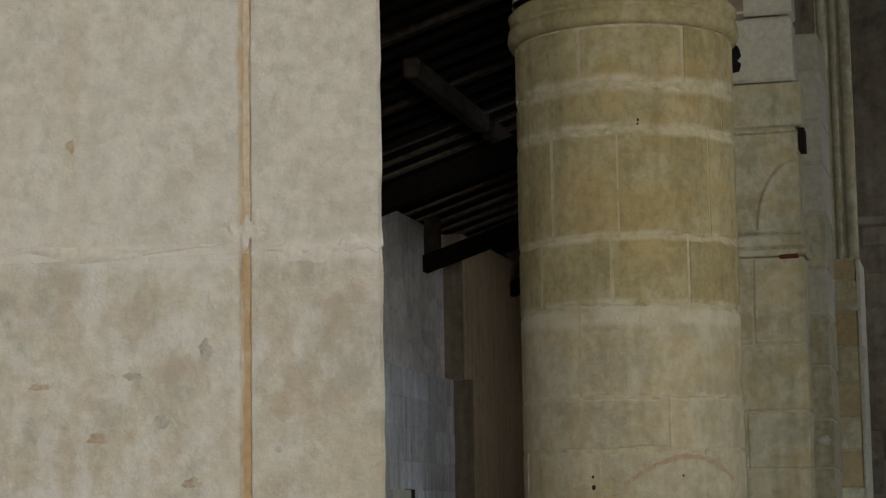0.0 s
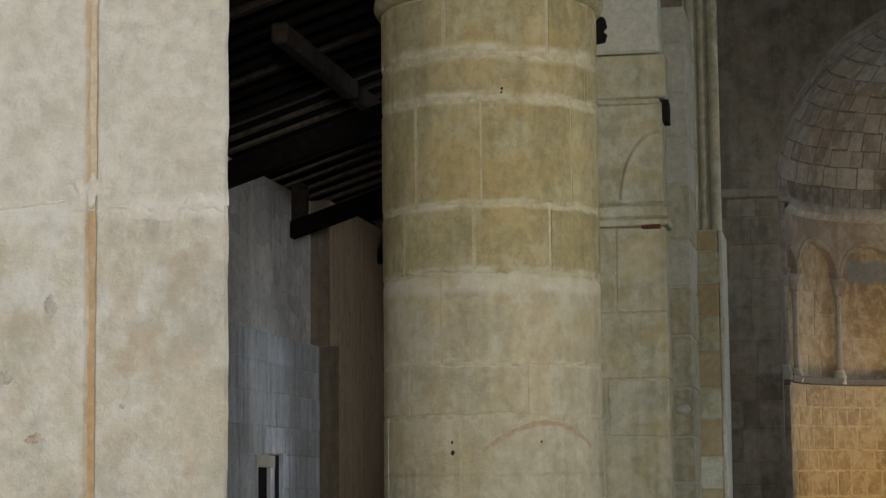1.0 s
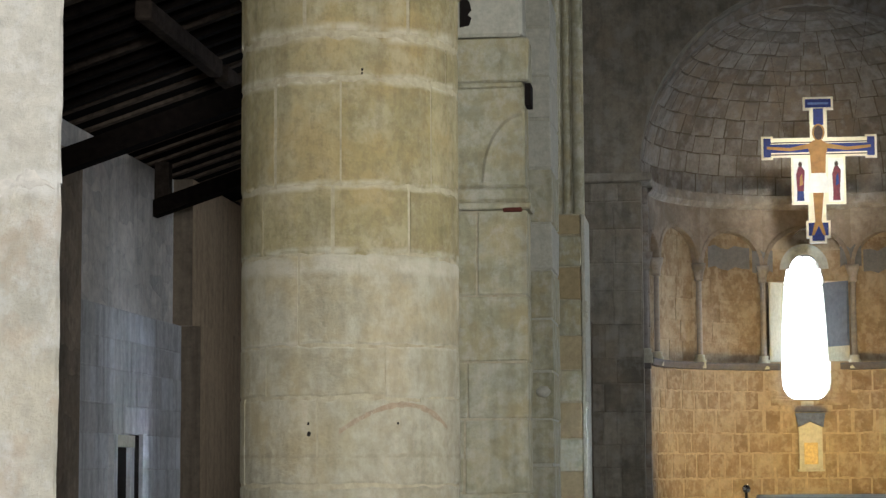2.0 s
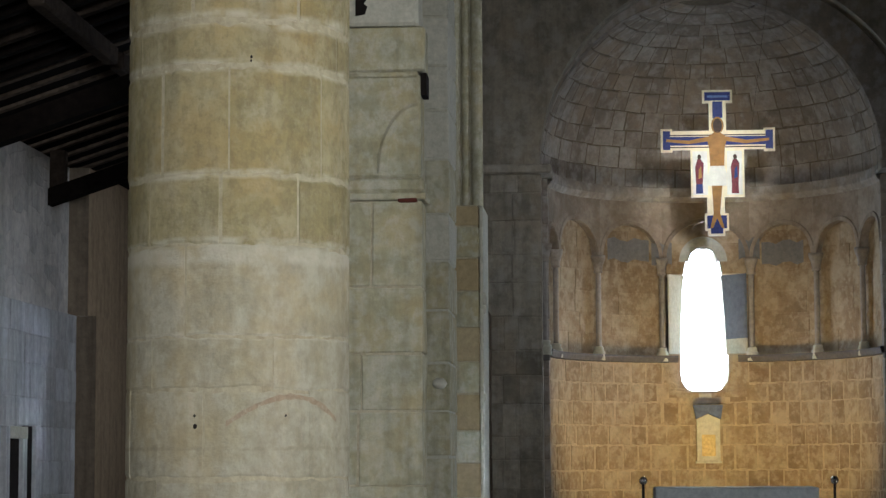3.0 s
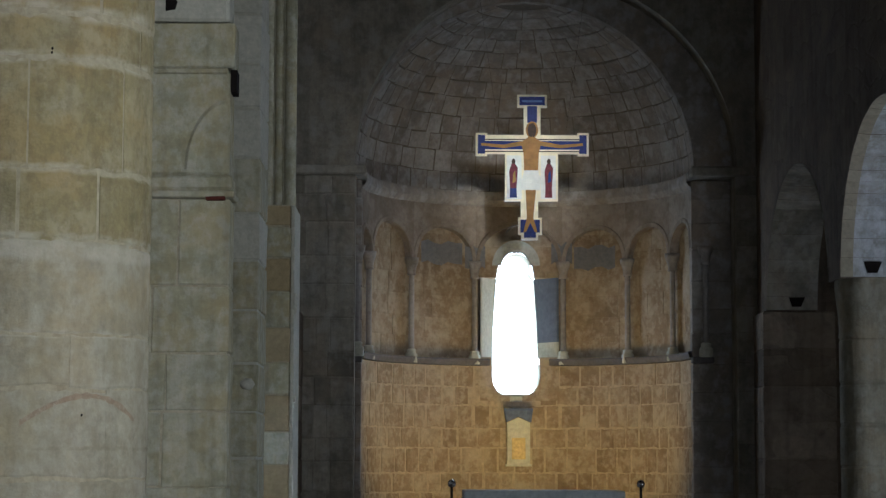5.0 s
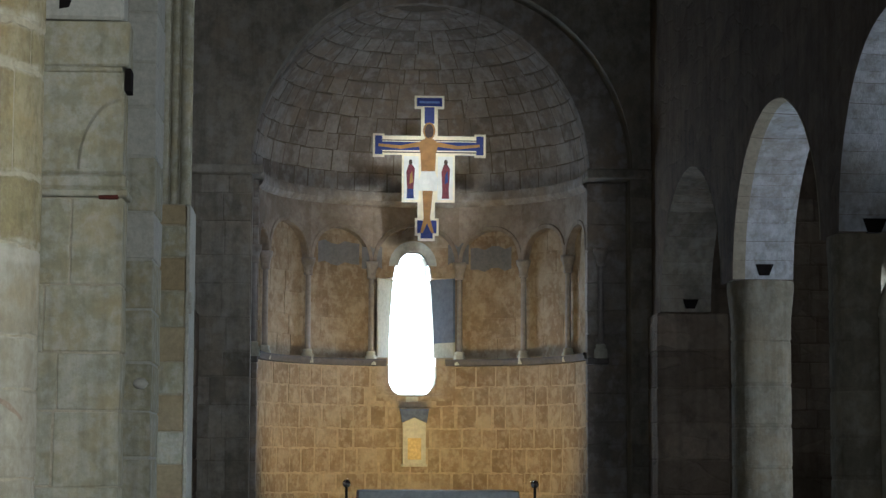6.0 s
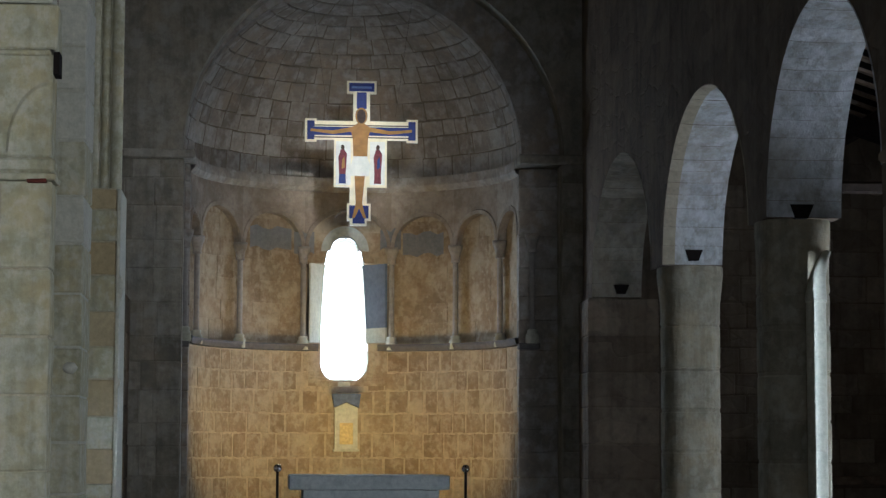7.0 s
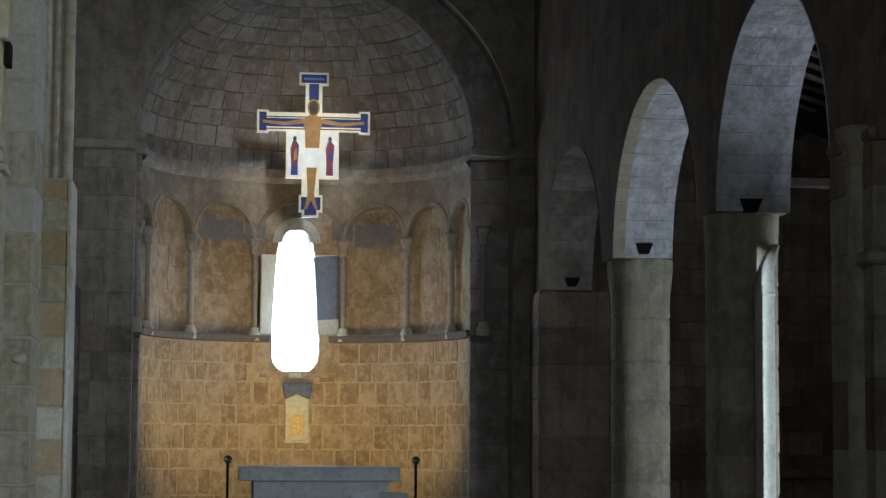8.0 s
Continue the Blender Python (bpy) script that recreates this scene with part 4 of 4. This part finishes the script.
# ceiling and beams share the timber blackened to hold the roof shade
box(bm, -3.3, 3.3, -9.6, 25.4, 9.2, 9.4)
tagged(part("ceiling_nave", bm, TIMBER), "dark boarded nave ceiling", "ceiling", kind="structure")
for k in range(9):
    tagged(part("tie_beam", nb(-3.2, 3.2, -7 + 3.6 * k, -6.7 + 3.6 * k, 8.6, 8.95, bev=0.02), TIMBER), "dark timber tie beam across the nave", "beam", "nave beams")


# ---- altar, posts, cross, tabernacle ----
def altar():
    root = thing("altar", "grey stone altar with a thick slab top", "altar")
    part("slab", nb(-0.82, 0.78, 21.1, 21.95, 1.195, 1.34, bev=0.012), ALTAR, root)
    part("body", nb(-0.68, 0.68, 21.2, 21.85, 0.34, 1.195, bev=0.01), ALTAR, root)
    part("foot", nb(-0.74, 0.74, 21.15, 21.9, 0.34, 0.46, bev=0.015), ALTAR, root)


altar()


def altar_post():
    root = thing("altar_post", "thin black iron post with a round metal head", "post", "altar posts")
    part("rod", lathe(bmesh.new(), [(0.0, 0.34), (0.014, 0.34), (0.014, 1.37), (0.0, 1.37)], 0, 0, 12), IRON, root)
    part("foot", lathe(bmesh.new(), [(0.0, 0.345), (0.11, 0.345), (0.11, 0.36), (0.02, 0.38), (0.0, 0.38)], 0, 0, 20), IRON, root)
    b = bmesh.new()
    bmesh.ops.create_uvsphere(b, u_segments=16, v_segments=10, radius=0.042, matrix=Matrix.Translation((0, 0, 1.405)))
    part("head", b, STEEL, root, "round metal head", True)
    root.location = (-0.93, 21.45, 0)
    return root


copy_thing(altar_post(), pose(0.968, 21.45, 0))


def lectern():
    root = thing("lectern", "dark lectern with a pale open book top", "lectern")
    for x0, x1, lean in ((0.215, 0.488, -5), (0.492, 0.765, 5)):
        page = nb(x0, x1, 19.86, 20.18, 0, 0.022, bev=0.005)
        bmesh.ops.transform(page, matrix=Matrix.Translation((0.49, 20, 1.072)) @ Matrix.Rotation(radians(10), 4, "X") @ Matrix.Rotation(radians(lean), 4, "Y") @ Matrix.Translation((-0.49, -20, 0)), verts=page.verts)
        part("page_block", page, CROSS_WHITE, root, "pale open book pages")
    part("box", nb(0.22, 0.76, 19.9, 20.15, 0.95, 1.055, bev=0.01), IRON, root)
    part("stem", nb(0.44, 0.54, 19.97, 20.07, 0.0, 0.95, bev=0.01), IRON, root)
    part("base", nb(0.29, 0.69, 19.82, 20.22, 0.0, 0.04, bev=0.01), IRON, root)


lectern()


def tabernacle():
    root = thing("wall_tabernacle", "small pale stone wall tabernacle with a gilded door and blue-grey cap", "tabernacle")
    y = AC[1] + AR
    bm = bmesh.new()
    prism(bm, [(-0.16, 1.6), (0.13, 1.6), (0.13, 2.12), (-0.015, 2.19), (-0.16, 2.12)], "y", y - 0.12, y + 0.02)
    body = part("body", bm, PALE_STONE, root)
    bm = bmesh.new()
    prism(bm, [(-0.17, 2.125), (-0.015, 2.195), (0.14, 2.125), (0.165, 2.30), (-0.2, 2.30)], "y", y - 0.2, y + 0.02)
    part("cap", bm, SLATE_BLUE, root, "blue-grey flared stone cap")
    part("sill", nb(-0.18, 0.15, y - 0.15, y + 0.02, 1.57, 1.602, bev=0.006), PALE_STONE, root)
    part("door", nb(-0.10, 0.07, y - 0.135, y - 0.118, 1.66, 1.93, bev=0.004), GOLD, body, "small gilded door")


tabernacle()


def flat(name, outline, y0, y1, mat, root, label=""):
    return part(name, prism(bmesh.new(), outline, "y", y0, y1), mat, root, label)


def rect(x0, x1, z0, z1):
    return [(x0, z0), (x1, z0), (x1, z1), (x0, z1)]


def ellipse(cx, cz, rx, rz, n=20):
    return [(cx + rx * math.cos(2 * math.pi * i / n), cz + rz * math.sin(2 * math.pi * i / n)) for i in range(n)]


def painted_cross():
    root = thing("painted_cross", "painted wooden crucifix with cream border hung before the apse", "crucifix")
    def plus(e):
        return [(-0.095 - e + 0.0, 4.18 - e), (0.10 + e, 4.18 - e), (0.10 + e, 4.24 - e), (0.145 + e, 4.24 - e), (0.145 + e, 4.44 + e), (0.10 + e, 4.44 + e), (0.10 + e, 4.63 - e), (0.33 + e, 4.63 - e), (0.33 + e, 5.185 - e),
                (0.56 - e, 5.185 - e), (0.56 - e, 5.16 - e), (0.69 + e, 5.16 - e), (0.69 + e, 5.43 + e), (0.56 - e, 5.43 + e), (0.56 - e, 5.405 + e), (0.13 + e, 5.405 + e), (0.13 + e, 5.73 - e), (0.205 + e, 5.73 - e), (0.205 + e, 5.88 + e),
                (-0.14 - e, 5.88 + e), (-0.14 - e, 5.73 - e), (-0.065 - e, 5.73 - e), (-0.065 - e, 5.405 + e), (-0.49 + e, 5.405 + e), (-0.49 + e, 5.43 + e), (-0.625 - e, 5.43 + e), (-0.625 - e, 5.16 - e), (-0.49 + e, 5.16 - e), (-0.49 + e, 5.185 - e),
                (-0.285 - e, 5.185 - e), (-0.285 - e, 4.63 - e), (-0.10 - e, 4.63 - e), (-0.10 - e, 4.44 + e), (-0.13 - e, 4.44 + e), (-0.13 - e, 4.24 - e), (-0.095 - e, 4.24 - e)]
    panel = flat("panel", plus(0.0), 24.40, 24.45, CROSS_CREAM, root, "cream and gilt cross-shaped panel")
    y = 24.396
    flat("blue_field", rect(-0.115, 0.18, 5.755, 5.855), y, 24.41, CROSS_BLUE, panel, "ultramarine title panel")
    flat("title_bar", rect(-0.085, 0.15, 5.79, 5.815), y - 0.003, 24.40, plain_blue, panel, "lighter blue bar of faded lettering")
    flat("blue_field", rect(-0.025, 0.09, 5.55, 5.745), y, 24.41, CROSS_BLUE, panel)
    flat("blue_field", rect(-0.60, -0.515, 5.185, 5.405), y, 24.41, CROSS_BLUE, panel)
    flat("blue_field", rect(0.58, 0.665, 5.185, 5.405), y, 24.41, CROSS_BLUE, panel)
    flat("blue_field", rect(-0.515, 0.58, 5.235, 5.335), y, 24.41, CROSS_BLUE, panel)
    flat("white_line", rect(-0.515, 0.58, 5.345, 5.358), y - 0.001, 24.41, CROSS_BROWN, panel)
    flat("white_line", rect(-0.515, 0.58, 5.205, 5.218), y - 0.001, 24.41, CROSS_BROWN, panel)
    flat("blue_field", rect(-0.105, 0.12, 4.265, 4.415), y, 24.41, CROSS_BLUE, panel)
    flat("blue_field", rect(-0.065, 0.075, 4.205, 4.265), y, 24.41, CROSS_BLUE, panel)
    flat("side_scene", rect(-0.262, -0.09, 4.655, 5.165), y, 24.41, CROSS_WHITE, panel)
    flat("side_scene", rect(0.13, 0.307, 4.655, 5.165), y, 24.41, CROSS_WHITE, panel)
    for cx in (-0.185, 0.225):
        flat("red_shape", [(cx - 0.04, 4.78), (cx + 0.035, 4.78), (cx + 0.045, 4.92), (cx + 0.05, 5.02), (cx + 0.018, 5.07), (cx - 0.022, 5.07), (cx - 0.05, 4.98)], y - 0.003, 24.40, CROSS_RED, panel)
        flat("dark_oval", ellipse(cx, 5.095, 0.022, 0.032, 12), y - 0.003, 24.40, CROSS_BROWN, panel)
        flat("ochre_shape", [(cx - 0.012, 4.84), (cx + 0.03, 4.86), (cx + 0.02, 4.99), (cx - 0.006, 4.95)], y - 0.005, 24.40, CROSS_OCHRE if cx < 0 else CROSS_BLUE, panel)
        flat("blue_shape", [(cx - 0.045, 4.67), (cx + 0.04, 4.67), (cx + 0.035, 4.782), (cx - 0.04, 4.782)], y - 0.003, 24.40, CROSS_BLUE if cx < 0 else CROSS_RED, panel)
    flat("pale_disc", ellipse(0.03, 5.465, 0.072, 0.1), y - 0.002, 24.41, CROSS_OCHRE, panel)
    flat("dark_oval", ellipse(0.03, 5.46, 0.052, 0.085), y - 0.004, 24.40, CROSS_BROWN, panel)
    flat("ochre_shape", [(-0.06, 4.98), (0.10, 4.98), (0.11, 5.2), (0.14, 5.32), (0.05, 5.39), (0.0, 5.39), (-0.10, 5.32), (-0.07, 5.2)], y - 0.004, 24.40, CROSS_OCHRE, panel)
    flat("ochre_shape", [(-0.56, 5.28), (-0.3, 5.25), (-0.08, 5.28), (-0.08, 5.335), (-0.3, 5.29), (-0.56, 5.31)], y - 0.004, 24.40, CROSS_OCHRE, panel)
    flat("ochre_shape", [(0.62, 5.28), (0.36, 5.25), (0.12, 5.28), (0.12, 5.335), (0.36, 5.29), (0.62, 5.31)], y - 0.004, 24.40, CROSS_OCHRE, panel)
    flat("white_shape", [(-0.095, 4.76), (0.125, 4.76), (0.13, 4.9), (0.10, 4.99), (-0.06, 4.99), (-0.09, 4.88)], y - 0.005, 24.40, CROSS_WHITE, panel)
    flat("ochre_shape", [(-0.03, 4.44), (0.045, 4.44), (0.075, 4.76), (-0.045, 4.76)], y - 0.004, 24.40, CROSS_OCHRE, panel)
    flat("ochre_shape", [(-0.07, 4.27), (-0.04, 4.27), (0.01, 4.38), (0.06, 4.27), (0.09, 4.27), (0.045, 4.44), (-0.03, 4.44)], y - 0.004, 24.40, CROSS_OCHRE, panel)
    for x0, x1 in ((-0.35, -0.62), (0.42, 0.70)):
        bm = bmesh.new()
        a, b = Vector((x0, 24.43, 5.40)), Vector((x1, 24.6, 7.4))
        m = Matrix.Translation((a + b) / 2) @ (b - a).to_track_quat("Z", "Y").to_matrix().to_4x4()
        bmesh.ops.create_cone(bm, segments=6, radius1=0.0016, radius2=0.0016, depth=(b - a).length, matrix=m)
        part("wire", bm, STEEL, root, "thin hanging wire")
    return root


plain_blue = plain("pale_blue_paint", (0.12, 0.18, 0.42), 0.6, 0, 40, 0.2, 0.05)
painted_cross()


# ---- apse colonnettes ----
def colonnette(x, y):
    root = thing("colonnette", "slender grey stone colonnette with carved capital and base", "colonnette", "apse colonnettes")
    part("shaft", lathe(bmesh.new(), [(0.035, SHELF + 0.1), (0.033, 3.96)], x, y, 16), SHAFT, root, "", True)
    part("base", lathe(bmesh.new(), [(0.075, SHELF - 0.075), (0.08, SHELF - 0.03), (0.075, SHELF + 0.03), (0.055, SHELF + 0.06), (0.062, SHELF + 0.085), (0.042, SHELF + 0.1)], x, y, 16, square=0.3), PALE_STONE, root, "pale stone base", True)
    part("capital", lathe(bmesh.new(), [(0.045, 3.95), (0.058, 3.965), (0.05, 3.985), (0.062, 4.06), (0.085, 4.12), (0.09, 4.17), (0.07, 4.172)], x, y, 16, square=0.3), CONCH, root, "", True)
    return root


SHAFT = stone("grey_shaft_stone", [(0.24, 0.22, 0.20), (0.33, 0.30, 0.27)], (0.1, 0.09, 0.08), 0.3, 18, 3.0, 0.3)
for phi in APSE_STOPS[1:-1]:
    colonnette(*apt(radians(phi), AR + 0.035, 0)[:2])
for x in (-2.0, 2.11):
    colonnette(x, 24.99)


# ---- putlog holes, niche ----
# solid dark prisms; the shade inside each socket is their colour
for x, y, z, w in ((2.96, 19.665, 3.43, 0.085), (2.93, 15.565, 3.385, 0.09), (3.0, 23.90, 3.43, 0.09)):
    bm = bmesh.new()
    prism(bm, [(x - w, z + 0.055), (x - w * 0.6, z - 0.05), (x + w * 0.5, z - 0.05), (x + w, z + 0.055)], "y", y - 0.004, y + 0.14)
    tagged(part("putlog_hole", bm, DARK), "dark square socket in the arch foot", "socket", "arch sockets", "structure")


def niche():
    root = thing("wall_niche", "small recess with a pale stone frame in the aisle wall", "niche", kind="structure")
    x = -7.085
    # the hollows are shallow boxes coloured as shade
    for nm, y0, y1, z0, z1, deep, mat in (("lintel", 20.16, 20.79, 1.85, 1.97, 0.05, PALE_STONE), ("jamb", 20.03, 20.16, 0.7, 1.97, 0.05, AISLE), ("jamb", 20.63, 20.79, 0.7, 1.85, 0.045, AISLE), ("jamb", 21.1, 21.25, 0.7, 1.99, 0.05, AISLE), ("hollow", 20.16, 20.63, 0.7, 1.85, 0.006, DARK), ("hollow", 20.79, 21.1, 0.7, 1.98, 0.006, DARK)):
        part(nm, nb(x - 0.02, x + deep, y0, y1, z0, z1, bev=0.004), mat, root)


niche()


# ---- stones of the apse and the walls beside it ----
def apse_stones():
    rnd = random.Random(77)
    z = 0.36
    for c in (0.31, 0.25, 0.33, 0.24, 0.31, 0.25, 0.29, 0.235, 0.27):
        p = -89.0
        while p < 89:
            w = rnd.choice((rnd.uniform(5, 6.5), rnd.uniform(6, 9), rnd.uniform(8, 12)))
            q = min(89.0, p + w)
            if 89.0 - q < 4:
                q = 89.0
            top = z + c
            if not (top > 2.46 and q > -9.5 and p < 7.5):
                part("ashlar", drum_block(AC[0], AC[1], AR, radians(90 - q) + rnd.uniform(0.004, 0.011), radians(90 - p) - rnd.uniform(0.004, 0.011), z + rnd.uniform(0.006, 0.014), min(top, 2.836) - rnd.uniform(0.006, 0.014), -0.05, rnd, 5, 0, 0.003, ragged=0.009, edge=0.002), APSE, APSE_ROOT)
            p = q
        z += c
    z = SHELF
    for c in (0.27, 0.25, 0.28, 0.26, 0.27, 0.25, 0.26):
        p = -88.0
        while p < 88:
            q = min(88.0, p + rnd.uniform(7, 16))
            if 88.0 - q < 4:
                q = 88.0
            if q < -15.0 or p > 15.0 or z > 4.3:
                part("ashlar", drum_block(AC[0], AC[1], AR + 0.094, radians(90 - q) + 0.0025, radians(90 - p) - 0.0025, z + 0.003, z + c - 0.003, -0.05, rnd, 3, 0, 0.001, edge=0.001), APSE, APSE_ROOT)
            p = q
        z += c
    e, k = 0.0, 0
    while e < 80:
        de = rnd.uniform(5.6, 7.6)
        p = -89.0
        step = 7.6 / max(0.25, math.cos(radians(e + de / 2)))
        while p < 89:
            q = min(89.0, p + step * rnd.uniform(0.65, 1.3))
            if 89.0 - q < step * 0.4:
                q = 89.0
            bm = bmesh.new()
            g, h = rnd.uniform(0.002, 0.005) / max(0.2, math.cos(radians(e))), rnd.uniform(0.12, 0.3)
            dr = rnd.uniform(-0.007, 0.004)
            grid = []
            w = [rnd.uniform(-0.32, 0.32) for _ in range(4)]
            for i in range(4):
                f = i / 3
                a = radians(p) + g + (radians(q - p) - 2 * g) * f
                col = []
                for ee, rr in ((e + h + w[0] * (1 - f) + w[1] * f, DOME_R + 0.05), (e + h + w[0] * (1 - f) + w[1] * f, DOME_R + 0.004 + dr), (e + h + 0.3, DOME_R + dr), (e + de - h - 0.3, DOME_R + dr), (e + de - h + w[2] * (1 - f) + w[3] * f, DOME_R + 0.004 + dr), (e + de - h + w[2] * (1 - f) + w[3] * f, DOME_R + 0.05)):
                    col.append(bm.verts.new(dpt(a, radians(ee), rr)))
                grid.append(col)
            for a, b in zip(grid, grid[1:]):
                for j in range(5):
                    bm.faces.new((a[j], b[j], b[j + 1], a[j + 1]))
            part("vault_stone", bm, CONCH, APSE_ROOT)
            p = q
        e += de


apse_stones()


def jamb_stones():
    rnd = random.Random(91)
    wall = bpy.data.objects["wall_east"]
    for s in (-1, 1):
        z, k = 0.02, 0
        while z < 4.9:
            c = min(rnd.uniform(0.26, 0.4), 4.96 - z)
            a, far = 0.2 + s * 2.23, s * 2.745
            cuts = [a]
            while abs(far - cuts[-1]) > 0.34:
                cuts.append(cuts[-1] + s * rnd.uniform(0.16, 0.34))
            cuts.append(far)
            for u, v in zip(cuts, cuts[1:]):
                part("ashlar", nb(*sorted((u + s * 0.004, v - s * 0.004)), 24.645 + rnd.uniform(-0.005, 0.005), 24.8, z + 0.005, z + c - 0.005, bev=0.006, jit=0.004, rnd=rnd), EAST, wall)
            part("ashlar", nb(*sorted((s * 1.955, 0.2 + s * 2.225)), 25.035 + rnd.uniform(-0.004, 0.004), 25.2, z + 0.006, z + c - 0.006, bev=0.008, jit=0.005, rnd=rnd), CONCH, wall)
            z += c
        part("shelf_end", nb(*sorted((s * 1.945, s * (2.05 if s < 0 else 2.2))), 24.93, 25.1, 2.79, 2.862, bev=0.01), SHELF_STONE, wall, "dark stone ledge under the corner shaft")
        part("impost", nb(*sorted((s * 1.9, s * 2.74)), 24.58, 25.2, 4.965, 5.075, bev=0.02), EAST, wall)


jamb_stones()


def aisle_stones():
    """Faint ashlar courses on the lower aisle wall."""
    rnd = random.Random(101)
    wall = bpy.data.objects["wall_aisle_north_lower"]
    z = 0.6
    while z < 3.1:
        c = min(rnd.uniform(0.28, 0.36), 3.218 - z)
        if 3.218 - z - c < 0.15:
            c = 3.218 - z
        y = 18.6
        while y < 22.84:
            w = min(rnd.uniform(0.4, 0.85), 22.88 - y)
            part("ashlar", nb(-7.13, -7.094 + rnd.uniform(-0.004, 0.004), y + 0.004, y + w - 0.004, z + 0.004, z + c - 0.004, bev=0.006, jit=0.003, rnd=rnd), AISLE, wall)
            y += w
        z += c


aisle_stones()


def south_end_stones():
    """Rough courses on the end wall of the south aisle."""
    rnd = random.Random(103)
    wall = bpy.data.objects["wall_aisle_east_south"]
    z = 0.02
    while z < 4.6:
        c = rnd.uniform(0.22, 0.32)
        x = 3.5 + rnd.uniform(0, 0.3)
        while x < 6.8:
            w = rnd.uniform(0.3, 0.6)
            part("ashlar", nb(x + 0.006, x + w - 0.006, 24.642 + rnd.uniform(-0.008, 0.008), 24.7, z + 0.006, z + c - 0.006, bev=0.01, jit=0.008, rnd=rnd), NAVE, wall)
            x += w
        z += c


south_end_stones()


# ---- small details ----
def small_details():
    rnd = random.Random(61)
    pier = bpy.data.objects["grey_pier"]
    b = bmesh.new()
    bmesh.ops.create_icosphere(b, subdivisions=2, radius=0.06, matrix=Matrix.Translation((-2.6, 16.79, 2.22)) @ Matrix.Diagonal((1, 0.6, 0.8, 1)))
    for v in b.verts:
        v.co += Vector((rnd.uniform(-1, 1), rnd.uniform(-1, 1), rnd.uniform(-1, 1))) * 0.006
    part("knob", b, PALE_STONE, pier, "rough projecting stone knob", True)
    pier = bpy.data.objects["shafted_pier"]
    for z, r in ((3.12, 0.05), (3.02, 0.035), (2.2, 0.03)):
        b = bmesh.new()
        bmesh.ops.create_icosphere(b, subdivisions=2, radius=r, matrix=Matrix.Translation((-2.415, 19.76, z)) @ Matrix.Diagonal((0.6, 0.6, 1.3, 1)))
        for v in b.verts:
            v.co += Vector((rnd.uniform(-1, 1), rnd.uniform(-1, 1), rnd.uniform(-1, 1))) * 0.005
        part("plaster_lump", b, PALE_STONE, pier, "white plaster lump on the edge", True)
    pier = bpy.data.objects["capital_pier"]
    b = bmesh.new()
    # black prism painted in for the shade of a gap
    prism(b, [(-2.85, 4.44), (-2.79, 4.45), (-2.775, 4.50), (-2.80, 4.52), (-2.775, 4.55), (-2.785, 4.60), (-2.80, 4.62), (-2.85, 4.62)], "y", 13.262, 13.30)
    part("hollow", b, DARK, pier, "dark broken hollow beside the block")
    cross = bpy.data.objects["painted_cross"]
    b = bmesh.new()
    pts = [Vector((-0.27, 24.45, 4.27)), Vector((-0.2, 24.44, 4.34)), Vector((-0.1, 24.43, 4.36)), Vector((-0.02, 24.43, 4.37))]
    for p, q in zip(pts, pts[1:]):
        m = Matrix.Translation((p + q) / 2) @ (q - p).to_track_quat("Z", "Y").to_matrix().to_4x4()
        bmesh.ops.create_cone(b, segments=6, radius1=0.005, radius2=0.005, depth=(q - p).length * 1.05, matrix=m)
    part("cable", b, STEEL, cross, "thin loose cable at the foot")


small_details()


def aisle_shaft():
    """Slender wall shaft on the aisle side of the column, with the foot of a cross arch."""
    root = thing("aisle_shaft", "slender sunlit stone shaft carrying a cross arch of the aisle", "shaft")
    cx, cy = 3.03, 15.58
    z = 0.0
    rnd = random.Random(71)
    while z < 2.69:
        c = min(rnd.uniform(0.45, 0.7), 2.70 - z)
        part("drum", lathe(bmesh.new(), [(0.073, z), (0.075, z + 0.004), (0.075, z + c - 0.004), (0.073, z + c)], cx, cy, 24), PALE_STONE, root, "", True)
        z += c
    part("cap", lathe(bmesh.new(), [(0.072, 2.695), (0.082, 2.705), (0.082, 2.722), (0.07, 2.73)], cx, cy, 24), PALE_STONE, root, "", True)
    bm = bmesh.new()
    prev = None
    # the foot tapers like the lit part of the arch, light put into its shape
    for k in range(9):
        th, w = radians(180 - 3.6 * k), 0.072 - 0.007 * k
        row = [bm.verts.new((cx + 0.75 + r * math.cos(th), y, 2.725 + r * math.sin(th))) for r, y in ((0.75 - w, cy - 0.06), (0.75 + w, cy - 0.06), (0.75 + w, cy + 0.1), (0.75 - w, cy + 0.1))]
        if prev:
            for j in range(4):
                bm.faces.new((prev[j], prev[(j + 1) % 4], row[(j + 1) % 4], row[j]))
        prev = row
    part("cross_arch", bm, PALE_STONE, root, "", True)
    pier = bpy.data.objects["capital_pier"]
    # black box that paints the shade of an open notch
    part("notch", nb(-2.438, -2.40, 13.32, 13.5, 3.93, 4.072), DARK, pier, "dark open notch beside the capital")


aisle_shaft()


def bench():
    root = thing("bench", "plain wooden bench standing in the dark aisle", "bench")
    part("seat", nb(4.6, 6.6, 22.6, 23.0, 0.44, 0.48, bev=0.006), TIMBER_PALE, root)
    part("back_rail", nb(4.6, 6.6, 23.02, 23.06, 1.22, 1.32, bev=0.006), TIMBER_PALE, root)
    for x in (4.7, 6.4):
        part("leg", nb(x, x + 0.06, 22.62, 23.0, 0, 0.44, bev=0.005), TIMBER_MID, root)
        part("back_post", nb(x, x + 0.06, 23.0, 23.02 + 0.02, 0, 1.3, bev=0.005), TIMBER_MID, root)


bench()
